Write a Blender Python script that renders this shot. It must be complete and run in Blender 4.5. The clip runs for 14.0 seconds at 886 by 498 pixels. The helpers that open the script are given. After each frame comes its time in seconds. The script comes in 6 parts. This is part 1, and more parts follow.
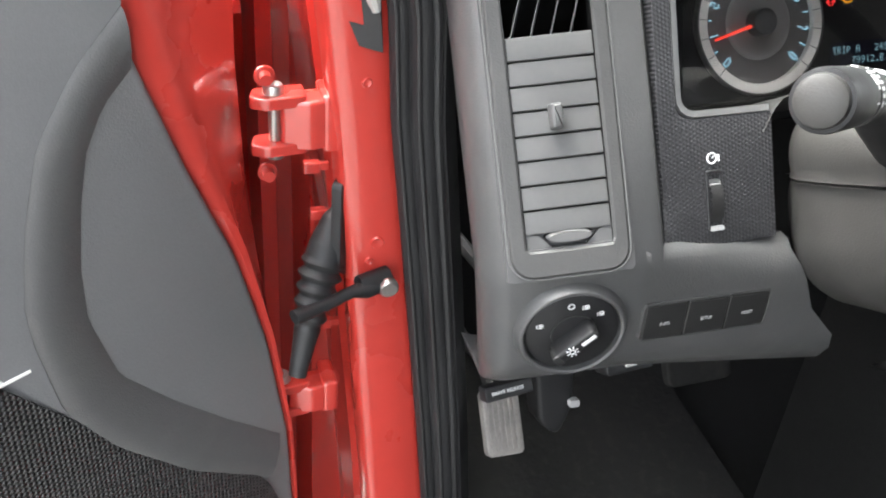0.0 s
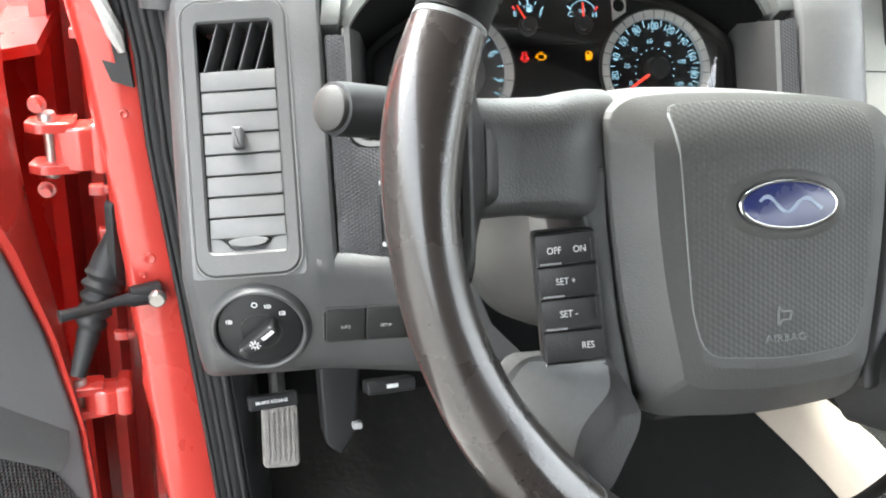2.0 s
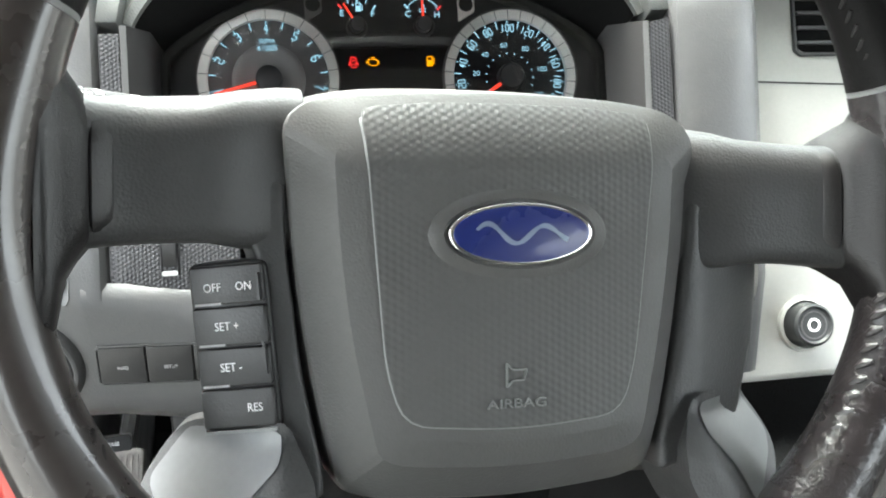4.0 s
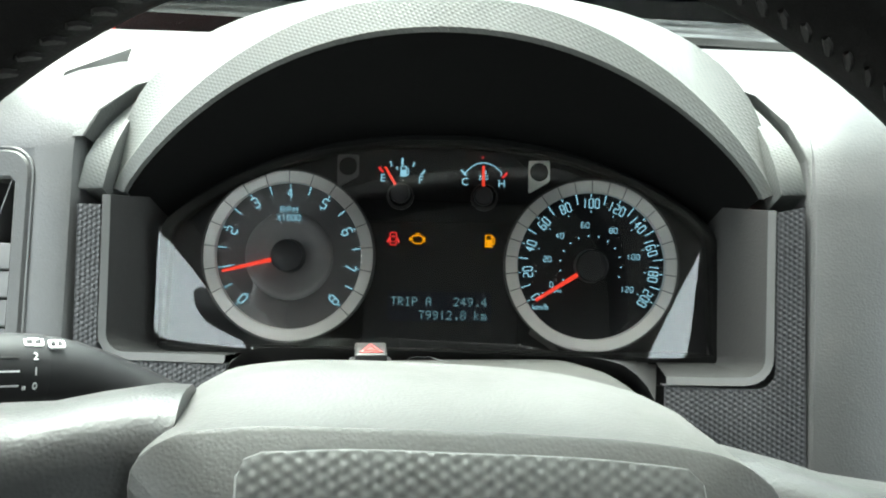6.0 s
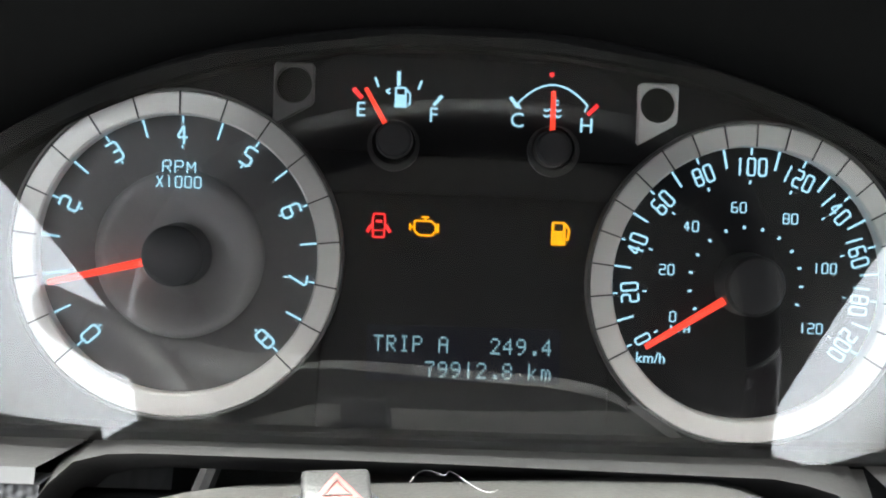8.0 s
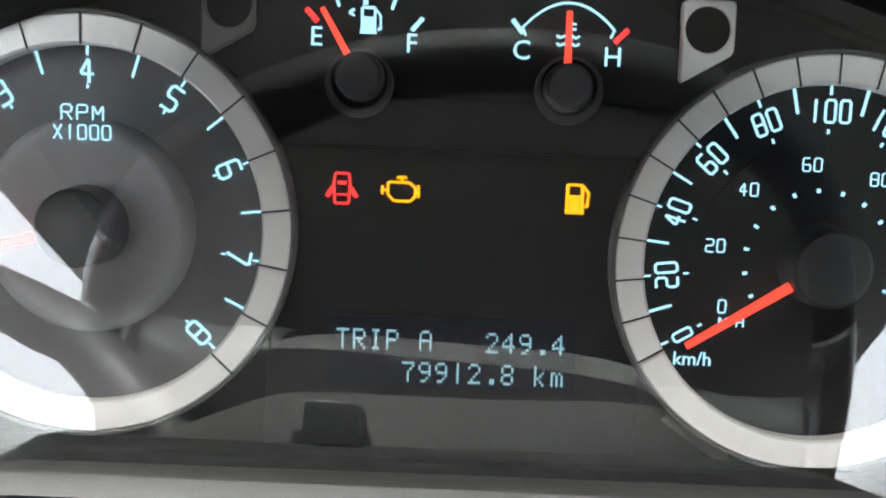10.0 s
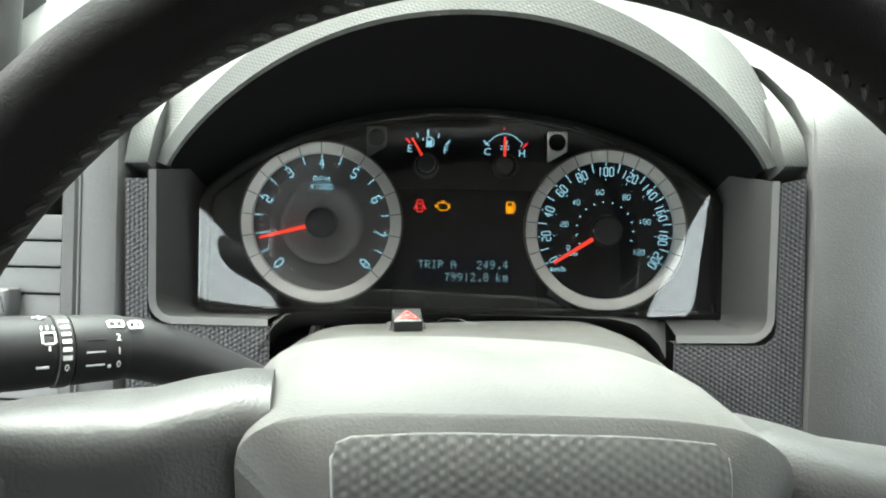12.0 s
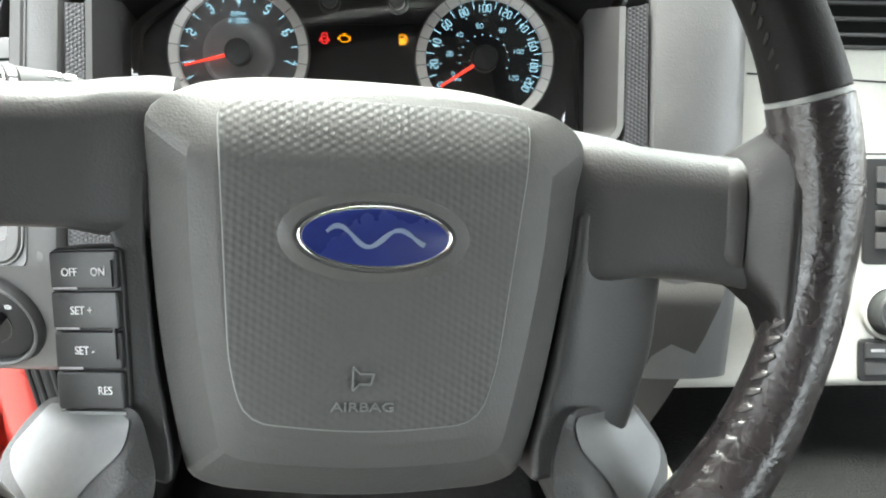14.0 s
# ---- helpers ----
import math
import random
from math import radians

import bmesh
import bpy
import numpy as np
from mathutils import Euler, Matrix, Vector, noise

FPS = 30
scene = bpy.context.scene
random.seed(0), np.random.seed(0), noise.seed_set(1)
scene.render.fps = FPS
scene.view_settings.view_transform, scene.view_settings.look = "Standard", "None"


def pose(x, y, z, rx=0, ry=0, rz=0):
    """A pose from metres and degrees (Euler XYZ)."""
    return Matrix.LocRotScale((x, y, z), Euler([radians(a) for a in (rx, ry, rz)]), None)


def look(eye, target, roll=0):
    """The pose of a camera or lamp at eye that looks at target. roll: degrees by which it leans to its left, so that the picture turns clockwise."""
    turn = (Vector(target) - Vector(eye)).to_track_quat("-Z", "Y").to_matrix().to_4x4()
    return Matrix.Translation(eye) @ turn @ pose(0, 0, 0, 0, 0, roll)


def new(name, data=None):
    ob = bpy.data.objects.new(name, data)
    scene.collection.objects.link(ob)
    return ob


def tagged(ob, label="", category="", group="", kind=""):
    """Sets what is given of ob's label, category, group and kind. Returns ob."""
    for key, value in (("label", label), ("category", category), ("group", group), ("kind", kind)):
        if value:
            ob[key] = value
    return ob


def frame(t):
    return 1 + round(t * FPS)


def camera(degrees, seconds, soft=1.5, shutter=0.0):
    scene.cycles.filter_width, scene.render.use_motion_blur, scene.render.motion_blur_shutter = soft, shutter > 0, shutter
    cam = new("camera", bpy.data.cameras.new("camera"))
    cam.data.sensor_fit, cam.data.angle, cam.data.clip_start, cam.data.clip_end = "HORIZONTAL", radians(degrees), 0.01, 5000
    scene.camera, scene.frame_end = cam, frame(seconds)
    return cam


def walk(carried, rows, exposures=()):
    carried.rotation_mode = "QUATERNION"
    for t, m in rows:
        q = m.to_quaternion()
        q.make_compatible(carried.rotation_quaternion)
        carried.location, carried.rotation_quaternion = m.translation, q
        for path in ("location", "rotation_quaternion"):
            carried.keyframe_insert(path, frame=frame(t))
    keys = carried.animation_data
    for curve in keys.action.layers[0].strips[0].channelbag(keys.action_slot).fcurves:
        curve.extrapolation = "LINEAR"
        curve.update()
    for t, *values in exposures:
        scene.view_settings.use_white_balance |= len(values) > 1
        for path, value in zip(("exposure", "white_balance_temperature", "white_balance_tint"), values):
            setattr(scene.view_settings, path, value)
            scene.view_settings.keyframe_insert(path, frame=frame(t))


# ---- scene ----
EXPO = 3.9
cam = camera(50.0, 14.0, soft=2.0)

PATH = [
    (0, (-0.4633, -0.5779, 1.3789), (0.0280, 0.8395, 0.3842), 4.90),
    (0.5, (-0.4049, -0.6214, 1.3968), (0.0818, 0.8349, 0.4576), 4.66),
    (1, (-0.3552, -0.6702, 1.4212), (0.1136, 0.8309, 0.5454), 5.01),
    (1.5, (-0.3199, -0.7213, 1.4120), (0.1250, 0.7898, 0.5409), 6.18),
    (2, (-0.2526, -0.7412, 1.3932), (0.1557, 0.7940, 0.5468), 5.36),
    (2.5, (-0.1967, -0.7247, 1.3656), (0.2109, 0.8182, 0.5330), 5.54),
    (2.7, (-0.1722, -0.7131, 1.3592), (0.2240, 0.8296, 0.5205), 5.67),
    (4.8, (-0.0234, -0.6502, 1.3829), (0.1459, 0.9656, 0.6080), 3.93),
    (5, (-0.0115, -0.6204, 1.3970), (0.1094, 1.0041, 0.6314), 4.02),
    (5.5, (0.0133, -0.5683, 1.4051), (0.0270, 1.0659, 0.6507), 3.26),
    (6, (0.0160, -0.5284, 1.3982), (-0.0035, 1.1049, 0.6419), 3.37),
    (6.5, (0.0133, -0.4934, 1.4230), (0.0026, 1.0737, 0.5375), 3.60),
    (7, (-0.0108, -0.4206, 1.3872), (0.0443, 1.1437, 0.4984), 5.11),
    (7.5, (-0.0046, -0.3510, 1.3430), (0.0299, 1.2221, 0.4688), 5.45),
    (8, (-0.0094, -0.2967, 1.3109), (0.0627, 1.2785, 0.4427), 5.95),
    (8.2, (-0.0065, -0.2806, 1.2948), (0.0637, 1.3089, 0.4531), 6.03),
    (10.3, (0.0033, -0.2378, 1.2879), (0.0276, 1.2705, 0.3058), 5.15),
    (10.5, (0.0029, -0.2649, 1.2948), (0.0381, 1.2787, 0.3696), 5.13),
    (11, (-0.0036, -0.3404, 1.3293), (0.0644, 1.2258, 0.4449), 5.21),
    (11.5, (0.0006, -0.4368, 1.3936), (0.0299, 1.1125, 0.4778), 4.43),
    (12, (-0.0099, -0.5482, 1.4357), (0.0139, 1.0168, 0.5467), 3.74),
    (12.5, (-0.0213, -0.6010, 1.4108), (0.0210, 0.9986, 0.5864), 5.00),
    (13, (-0.0180, -0.6415, 1.4003), (0.0700, 0.9334, 0.5333), 6.28),
    (13.5, (-0.0010, -0.6696, 1.3809), (0.1038, 0.8924, 0.4926), 5.13),
    (14, (0.0333, -0.6826, 1.3852), (0.1341, 0.8737, 0.4866), 4.53),
]
walk(cam, [(t, look(eye, target, roll)) for t, eye, target, roll in PATH],
     exposures=[(0.0, EXPO + 0.15, 6500, 8), (0.5, EXPO + 0.62, 6500, 8), (2.7, EXPO + 0.63, 6500, 5), (4.8, EXPO + 0.55, 6450, 0), (5.5, EXPO + 0.28, 6350, -4), (6.0, EXPO, 6320, -4), (6.5, EXPO + 0.05, 6300, -4), (7.0, EXPO + 0.15, 6350, 0),
                (7.5, EXPO + 0.37, 6400, 4), (8.0, EXPO + 0.57, 6450, 6), (10.5, EXPO + 0.88, 6400, 5), (11.0, EXPO + 0.72, 6450, 3), (11.5, EXPO + 0.45, 6500, -1), (12.0, EXPO + 0.12, 6500, -2), (12.5, EXPO + 0.14, 6500, 0), (13.0, EXPO + 0.10, 6500, 2), (13.5, EXPO + 0.34, 6550, 2), (14.0, EXPO + 0.76, 6550, 3)])

# ---- world and light: bright overcast day, light through the glass and the open door ----
world = bpy.data.worlds.new("overcast_sky")
scene.world = world
world.use_nodes = True
wn = world.node_tree
sky = wn.nodes.new("ShaderNodeTexSky")
sky.sky_type = 'NISHITA'
sky.sun_disc = False
sky.sun_elevation, sky.sun_rotation = radians(62), radians(-35)
sky.air_density, sky.dust_density, sky.ozone_density = 1.0, 6.0, 1.0
pale = wn.nodes.new("ShaderNodeHueSaturation")
pale.inputs["Saturation"].default_value = 0.25
wn.links.new(sky.outputs[0], pale.inputs["Color"])
wn.links.new(pale.outputs[0], wn.nodes["Background"].inputs["Color"])
wn.nodes["Background"].inputs["Strength"].default_value = 0.13
sun = bpy.data.lights.new("sun", 'SUN')
sun.energy, sun.angle, sun.color = 0.9, radians(40), (1.0, 0.98, 0.94)
sun_ob = new("sun", sun)
sun_ob.matrix_world = look((-2.9, 4.1, 10.4), (0, 0, 1))


# ---- materials ----
def srgb(r, g, b):
    f = lambda c: c / 12.92 if c <= 0.04045 else ((c + 0.055) / 1.055) ** 2.4
    return (f(r / 255), f(g / 255), f(b / 255), 1)


def shade(name, color, rough=0.5, metal=0.0, bump=None, vary=0.15, vary_scale=25.0, coat=0.0, spec=0.5, rough_vary=0.1, dust=0.0):
    """A surface: two scales of colour variation, uneven gloss, and a relief of kind bump = (kind, cell in metres, depth)."""
    m = bpy.data.materials.new(name)
    m.use_nodes = True
    nt = m.node_tree
    p = nt.nodes["Principled BSDF"]
    c = color if len(color) == 4 else (*color, 1)
    tc = nt.nodes.new("ShaderNodeTexCoord")
    n1 = nt.nodes.new("ShaderNodeTexNoise")
    n1.inputs["Scale"].default_value, n1.inputs["Detail"].default_value = vary_scale, 6
    n2 = nt.nodes.new("ShaderNodeTexNoise")
    n2.inputs["Scale"].default_value, n2.inputs["Detail"].default_value = vary_scale * 14, 3
    for n in (n1, n2):
        nt.links.new(tc.outputs["Object"], n.inputs["Vector"])
    add = nt.nodes.new("ShaderNodeMath")
    add.operation = 'ADD'
    nt.links.new(n1.outputs["Fac"], add.inputs[0])
    nt.links.new(n2.outputs["Fac"], add.inputs[1])
    ramp = nt.nodes.new("ShaderNodeMapRange")
    ramp.inputs["From Min"].default_value, ramp.inputs["From Max"].default_value = 0.6, 1.4
    ramp.inputs["To Min"].default_value, ramp.inputs["To Max"].default_value = 1 - vary, 1 + vary
    nt.links.new(add.outputs[0], ramp.inputs["Value"])
    mul = nt.nodes.new("ShaderNodeVectorMath")
    mul.operation = 'SCALE'
    mul.inputs[0].default_value = c[:3]
    nt.links.new(ramp.outputs[0], mul.inputs["Scale"])
    col = mul.outputs[0]
    if dust:
        n3 = nt.nodes.new("ShaderNodeTexNoise")
        n3.inputs["Scale"].default_value, n3.inputs["Detail"].default_value = 60, 8
        nt.links.new(tc.outputs["Object"], n3.inputs["Vector"])
        r3 = nt.nodes.new("ShaderNodeMapRange")
        r3.inputs["From Min"].default_value, r3.inputs["From Max"].default_value = 0.52, 0.75
        r3.inputs["To Max"].default_value = dust
        nt.links.new(n3.outputs["Fac"], r3.inputs["Value"])
        mx = nt.nodes.new("ShaderNodeMixRGB")
        mx.inputs["Color2"].default_value = (0.32, 0.29, 0.25, 1)
        nt.links.new(r3.outputs[0], mx.inputs["Fac"])
        nt.links.new(col, mx.inputs["Color1"])
        col = mx.outputs[0]
    nt.links.new(col, p.inputs["Base Color"])
    rr = nt.nodes.new("ShaderNodeMapRange")
    rr.inputs["From Min"].default_value, rr.inputs["From Max"].default_value = 0.3, 0.7
    rr.inputs["To Min"].default_value, rr.inputs["To Max"].default_value = max(0.02, rough - rough_vary), min(1, rough + rough_vary)
    nt.links.new(n1.outputs["Fac"], rr.inputs["Value"])
    nt.links.new(rr.outputs[0], p.inputs["Roughness"])
    p.inputs["Metallic"].default_value = metal
    p.inputs["Specular IOR Level"].default_value = spec
    p.inputs["Coat Weight"].default_value = coat
    p.inputs["Coat Roughness"].default_value = 0.04
    if bump:
        kind, cell, depth = bump
        b = nt.nodes.new("ShaderNodeBump")
        b.inputs["Strength"].default_value, b.inputs["Distance"].default_value = 1.0, depth
        if kind == "grain":
            v = nt.nodes.new("ShaderNodeTexVoronoi")
            v.feature = 'SMOOTH_F1'
            v.inputs["Scale"].default_value = 1 / cell
            nt.links.new(tc.outputs["Object"], v.inputs["Vector"])
            h = v.outputs["Distance"]
        elif kind in ("weave", "weave_round"):
            # offset rows of small dimples; the round kind follows a surface that turns from upright to flat
            e1, e2 = (Vector((1, 0, 0)), Vector((0, 1, 0))) if kind == "weave" else (Vector((1, 0.5, 0.5)), Vector((0, 1, -1)))
            h = None
            for c1, c2 in ((1, 0), (0.5, 0.866), (-0.5, 0.866)):
                d = nt.nodes.new("ShaderNodeVectorMath")
                d.operation = 'DOT_PRODUCT'
                d.inputs[1].default_value = (e1 * c1 + e2 * c2) * (2 * math.pi / (cell * 0.866))
                nt.links.new(tc.outputs["Object"], d.inputs[0])
                w = nt.nodes.new("ShaderNodeMath")
                w.operation = 'COSINE'
                nt.links.new(d.outputs["Value"], w.inputs[0])
                if h is None:
                    h = w.outputs[0]
                else:
                    a = nt.nodes.new("ShaderNodeMath")
                    a.operation = 'ADD'
                    nt.links.new(h, a.inputs[0])
                    nt.links.new(w.outputs[0], a.inputs[1])
                    h = a.outputs[0]
        else:
            v = nt.nodes.new("ShaderNodeTexNoise")
            v.inputs["Scale"].default_value, v.inputs["Detail"].default_value = 1 / cell, 4
            if kind == "wrinkle":
                v.inputs["Distortion"].default_value = 1.5
            nt.links.new(tc.outputs["Object"], v.inputs["Vector"])
            h = v.outputs["Fac"]
        nt.links.new(h, b.inputs["Height"])
        nt.links.new(b.outputs[0], p.inputs["Normal"])
    return m


def glow(name, color, strength, base=(0.02, 0.02, 0.02, 1)):
    m = bpy.data.materials.new(name)
    m.use_nodes = True
    p = m.node_tree.nodes["Principled BSDF"]
    p.inputs["Base Color"].default_value = base
    p.inputs["Emission Color"].default_value = (*color[:3], 1)
    p.inputs["Emission Strength"].default_value = strength / 2 ** EXPO
    p.inputs["Roughness"].default_value = 0.6
    return m


def pane(name, tint=(1, 1, 1, 1), gloss=0.02, ior=1.45):
    m = bpy.data.materials.new(name)
    m.use_nodes = True
    nt = m.node_tree
    nt.nodes.remove(nt.nodes["Principled BSDF"])
    tr, gl, fr, mx = (nt.nodes.new(k) for k in ("ShaderNodeBsdfTransparent", "ShaderNodeBsdfGlossy", "ShaderNodeFresnel", "ShaderNodeMixShader"))
    tr.inputs[0].default_value = tint
    gl.inputs["Roughness"].default_value = gloss
    fr.inputs["IOR"].default_value = ior
    nt.links.new(fr.outputs[0], mx.inputs[0])
    nt.links.new(tr.outputs[0], mx.inputs[1])
    nt.links.new(gl.outputs[0], mx.inputs[2])
    nt.links.new(mx.outputs[0], nt.nodes["Material Output"].inputs[0])
    return m


M_DASH = shade("dash_plastic", (0.062, 0.062, 0.063), 0.44, spec=0.6, bump=("grain", 0.0011, 0.00012), vary=0.06, dust=0.03)
M_DASH2 = shade("dash_plastic_lower", (0.05, 0.05, 0.05), 0.5, bump=("grain", 0.0011, 0.00012), vary=0.06, dust=0.03)
M_PAD = shade("dash_pad_top", (0.068, 0.070, 0.068), 0.46, spec=0.5, bump=("grain", 0.0013, 0.00016), vary=0.06, dust=0.04)
M_HOOD = shade("hood_dimpled", (0.092, 0.095, 0.091), 0.5, bump=("weave_round", 0.0026, 0.00003), vary=0.05, dust=0.04)
M_MESH = shade("dimpled_panel", (0.026, 0.026, 0.028), 0.42, bump=("weave", 0.0028, 0.00009), vary=0.08)
M_BEZEL = shade("bezel_satin", (0.10, 0.10, 0.10), 0.38, vary=0.05)
M_SLAT = shade("vent_slat", (0.085, 0.085, 0.086), 0.45, vary=0.06, dust=0.03)
M_BLACK = shade("black_plastic", (0.016, 0.016, 0.017), 0.46, vary=0.12, spec=0.3)
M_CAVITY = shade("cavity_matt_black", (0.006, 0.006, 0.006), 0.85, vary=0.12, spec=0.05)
M_RECESS = shade("recess_grey", (0.030, 0.029, 0.029), 0.6, spec=0.2, bump=("grain", 0.001, 0.00008), vary=0.08)
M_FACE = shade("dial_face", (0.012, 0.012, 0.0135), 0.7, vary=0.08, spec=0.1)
# black dial face greyed to carry the sky glare on the rev counter
M_TACH = shade("dial_face_glare", (0.135, 0.128, 0.128), 0.5, vary=0.06, spec=0.3)
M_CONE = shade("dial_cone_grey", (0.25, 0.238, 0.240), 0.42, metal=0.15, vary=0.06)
M_SILVER = shade("dial_silver", (0.86, 0.84, 0.81), 0.42, metal=0.1, vary=0.05)
M_DGREY = shade("dial_grey", (0.10, 0.098, 0.098), 0.45, metal=0.3, vary=0.06)
M_HUB = shade("hub_black", (0.03, 0.03, 0.032), 0.4, vary=0.1)
M_LEATHER = shade("wheel_leather", (0.010, 0.009, 0.009), 0.40, spec=0.4, bump=("wrinkle", 0.0018, 0.00022), vary=0.15, rough_vary=0.12)
# wheel leather again, darkened to give the rim top its shade
M_RIM = shade("rim_leather_shaded", (0.005, 0.0046, 0.0046), 0.52, spec=0.13, bump=("wrinkle", 0.0018, 0.00022), vary=0.15, rough_vary=0.1)
M_CREASE = shade("leather_creased_shiny", (0.018, 0.015, 0.0155), 0.27, coat=0.25, bump=("wrinkle", 0.0042, 0.0007), vary=0.2, rough_vary=0.12)
M_GRIP = shade("leather_smooth_worn", (0.028, 0.023, 0.021), 0.26, coat=0.5, bump=("wrinkle", 0.003, 0.00006), vary=0.15)
M_WHEEL = shade("wheel_grained", (0.072, 0.071, 0.069), 0.50, spec=0.45, bump=("grain", 0.0010, 0.00013), vary=0.06)
M_HOUSING = shade("wheel_housing_dark", (0.038, 0.038, 0.038), 0.46, bump=("grain", 0.0011, 0.00017), vary=0.08)
M_INSERT = shade("airbag_dimpled", (0.067, 0.067, 0.065), 0.54, spec=0.4, bump=("weave", 0.0032, 0.00006), vary=0.05)
M_SPOKE = shade("spoke_satin", (0.135, 0.138, 0.138), 0.36, metal=0.3, vary=0.06)
M_WARM = shade("column_cover_warm_grey", (0.030, 0.029, 0.027), 0.55, bump=("grain", 0.0011, 0.0001), vary=0.06)
M_BTN = shade("button_black", (0.02, 0.02, 0.02), 0.4, bump=("grain", 0.0009, 0.0001), vary=0.1)
M_RED = shade("red_paint", srgb(186, 58, 50), 0.30, coat=0.9, vary=0.05, vary_scale=6)
M_RUBBER = shade("rubber_seal", (0.016, 0.016, 0.017), 0.55, bump=("noise", 0.004, 0.0003), vary=0.2)
M_STEEL = shade("zinc_steel", (0.55, 0.53, 0.50), 0.35, metal=0.9, vary=0.15)
M_FOIL = shade("worn_foil", (0.48, 0.47, 0.45), 0.4, vary=0.12, bump=("wrinkle", 0.006, 0.001))
M_DOOR = shade("door_trim_plastic", (0.085, 0.084, 0.084), 0.5, bump=("grain", 0.0012, 0.00012), vary=0.06, dust=0.03)
M_DOORG = shade("door_trim_light", (0.16, 0.16, 0.163), 0.5, bump=("grain", 0.0012, 0.00012), vary=0.06)
M_GRILLE = shade("speaker_grille", (0.02, 0.02, 0.02), 0.45, bump=("weave", 0.004, 0.001), vary=0.1)
M_CARPET = shade("carpet", (0.010, 0.010, 0.010), 0.95, bump=("noise", 0.002, 0.002), vary=0.2, spec=0.1)
M_MAT = shade("rubber_mat", (0.010, 0.010, 0.010), 0.8, bump=("noise", 0.01, 0.001), vary=0.3, dust=0.03, spec=0.2)
M_PEDAL = shade("pedal_rubber_dusty", (0.16, 0.15, 0.14), 0.8, bump=("noise", 0.003, 0.0004), vary=0.2, dust=0.3)
M_CONSOLE = shade("console_silver", (0.44, 0.44, 0.41), 0.42, metal=0.25, vary=0.04)
M_BEIGE = shade("trim_beige", (0.33, 0.29, 0.25), 0.5, vary=0.05)
M_KNOB = shade("knob_rubber", (0.025, 0.027, 0.028), 0.5, vary=0.1)
M_EMB = shade("emblem_silver", (0.20, 0.24, 0.32), 0.35, metal=0.3, vary=0.03)
M_BLUE = shade("emblem_blue", (0.011, 0.019, 0.11), 0.3, coat=0.25, vary=0.05)
M_CHROME = shade("chrome", (0.75, 0.75, 0.76), 0.12, metal=1.0, vary=0.03)
M_WHITE = shade("white_print", (0.75, 0.75, 0.75), 0.5, vary=0.03)
# pale seams, and edge highlights of the pad drawn as colour
M_LINE = shade("pale_lines_and_glints", (0.17, 0.175, 0.172), 0.45, vary=0.05)
M_GPRINT = shade("grey_print", (0.33, 0.33, 0.33), 0.5, vary=0.03)
M_ROOF = shade("headliner", (0.16, 0.155, 0.147), 0.9, bump=("noise", 0.002, 0.0005), vary=0.05)
M_GROUND = shade("concrete", (0.10, 0.10, 0.097), 0.9, bump=("noise", 0.01, 0.003), vary=0.3, vary_scale=2)
M_GLASS = pane("window_glass", (0.84, 0.87, 0.86, 1))
M_LENS = pane("lens_glass", (0.97, 0.97, 0.97, 1), gloss=0.004, ior=1.88)
G_CYAN = glow("lit_cyan", (0.42, 0.78, 1.0), 0.85)
G_LCD = glow("lit_lcd", (0.36, 0.68, 0.82), 0.5)
G_RED = glow("lit_needle", (1.0, 0.06, 0.03), 0.9, (0.5, 0.02, 0.02, 1))
G_WARN = glow("lit_warning_red", (1.0, 0.03, 0.03), 1.0)
G_AMBER = glow("lit_amber", (1.0, 0.36, 0.0), 1.2)


# ---- building helpers ----
def part(name, bm, material, parent=None, label="", smooth=40, m=None):
    """One mesh object from a bmesh, under a thing or a part."""
    bmesh.ops.remove_doubles(bm, verts=bm.verts, dist=1e-6)
    bmesh.ops.recalc_face_normals(bm, faces=bm.faces)
    me = bpy.data.meshes.new(name)
    bm.to_mesh(me)
    bm.free()
    me.materials.append(material)
    me.polygons.foreach_set("use_smooth", [True] * len(me.polygons))
    me.set_sharp_from_angle(angle=radians(smooth))
    ob = new(name, me)
    if parent:
        ob.parent = parent
    if m is not None:
        ob.matrix_basis = m
    if label:
        tagged(ob, label)
    return ob


def thing(name, m, label, category, group="", kind=""):
    ob = new(name)
    ob.empty_display_size = 0.02
    ob.matrix_basis = m
    return tagged(ob, label, category, group, kind)


def basis(o, u, v):
    """A pose with x along u, y near v, z out of the plane."""
    u = Vector(u).normalized()
    n = u.cross(Vector(v)).normalized()
    v = n.cross(u)
    m = Matrix((u, v, n)).transposed().to_4x4()
    m.translation = o
    return m


def loft(loops, close=True, caps=(True, True), bm=None):
    """Skin through loops of points with equal counts."""
    bm = bm or bmesh.new()
    rows = [[bm.verts.new(p) for p in lp] for lp in loops]
    n = len(rows[0])
    for a, b in zip(rows, rows[1:]):
        for i in range(n if close else n - 1):
            k = (i + 1) % n
            bm.faces.new((a[i], a[k], b[k], b[i]))
    if close:
        if caps[0]:
            bm.faces.new(rows[0])
        if caps[1]:
            bm.faces.new(rows[-1])
    return bm


def thicken(bm, d):
    bmesh.ops.recalc_face_normals(bm, faces=bm.faces)
    bmesh.ops.solidify(bm, geom=bm.faces[:], thickness=d)
    return bm


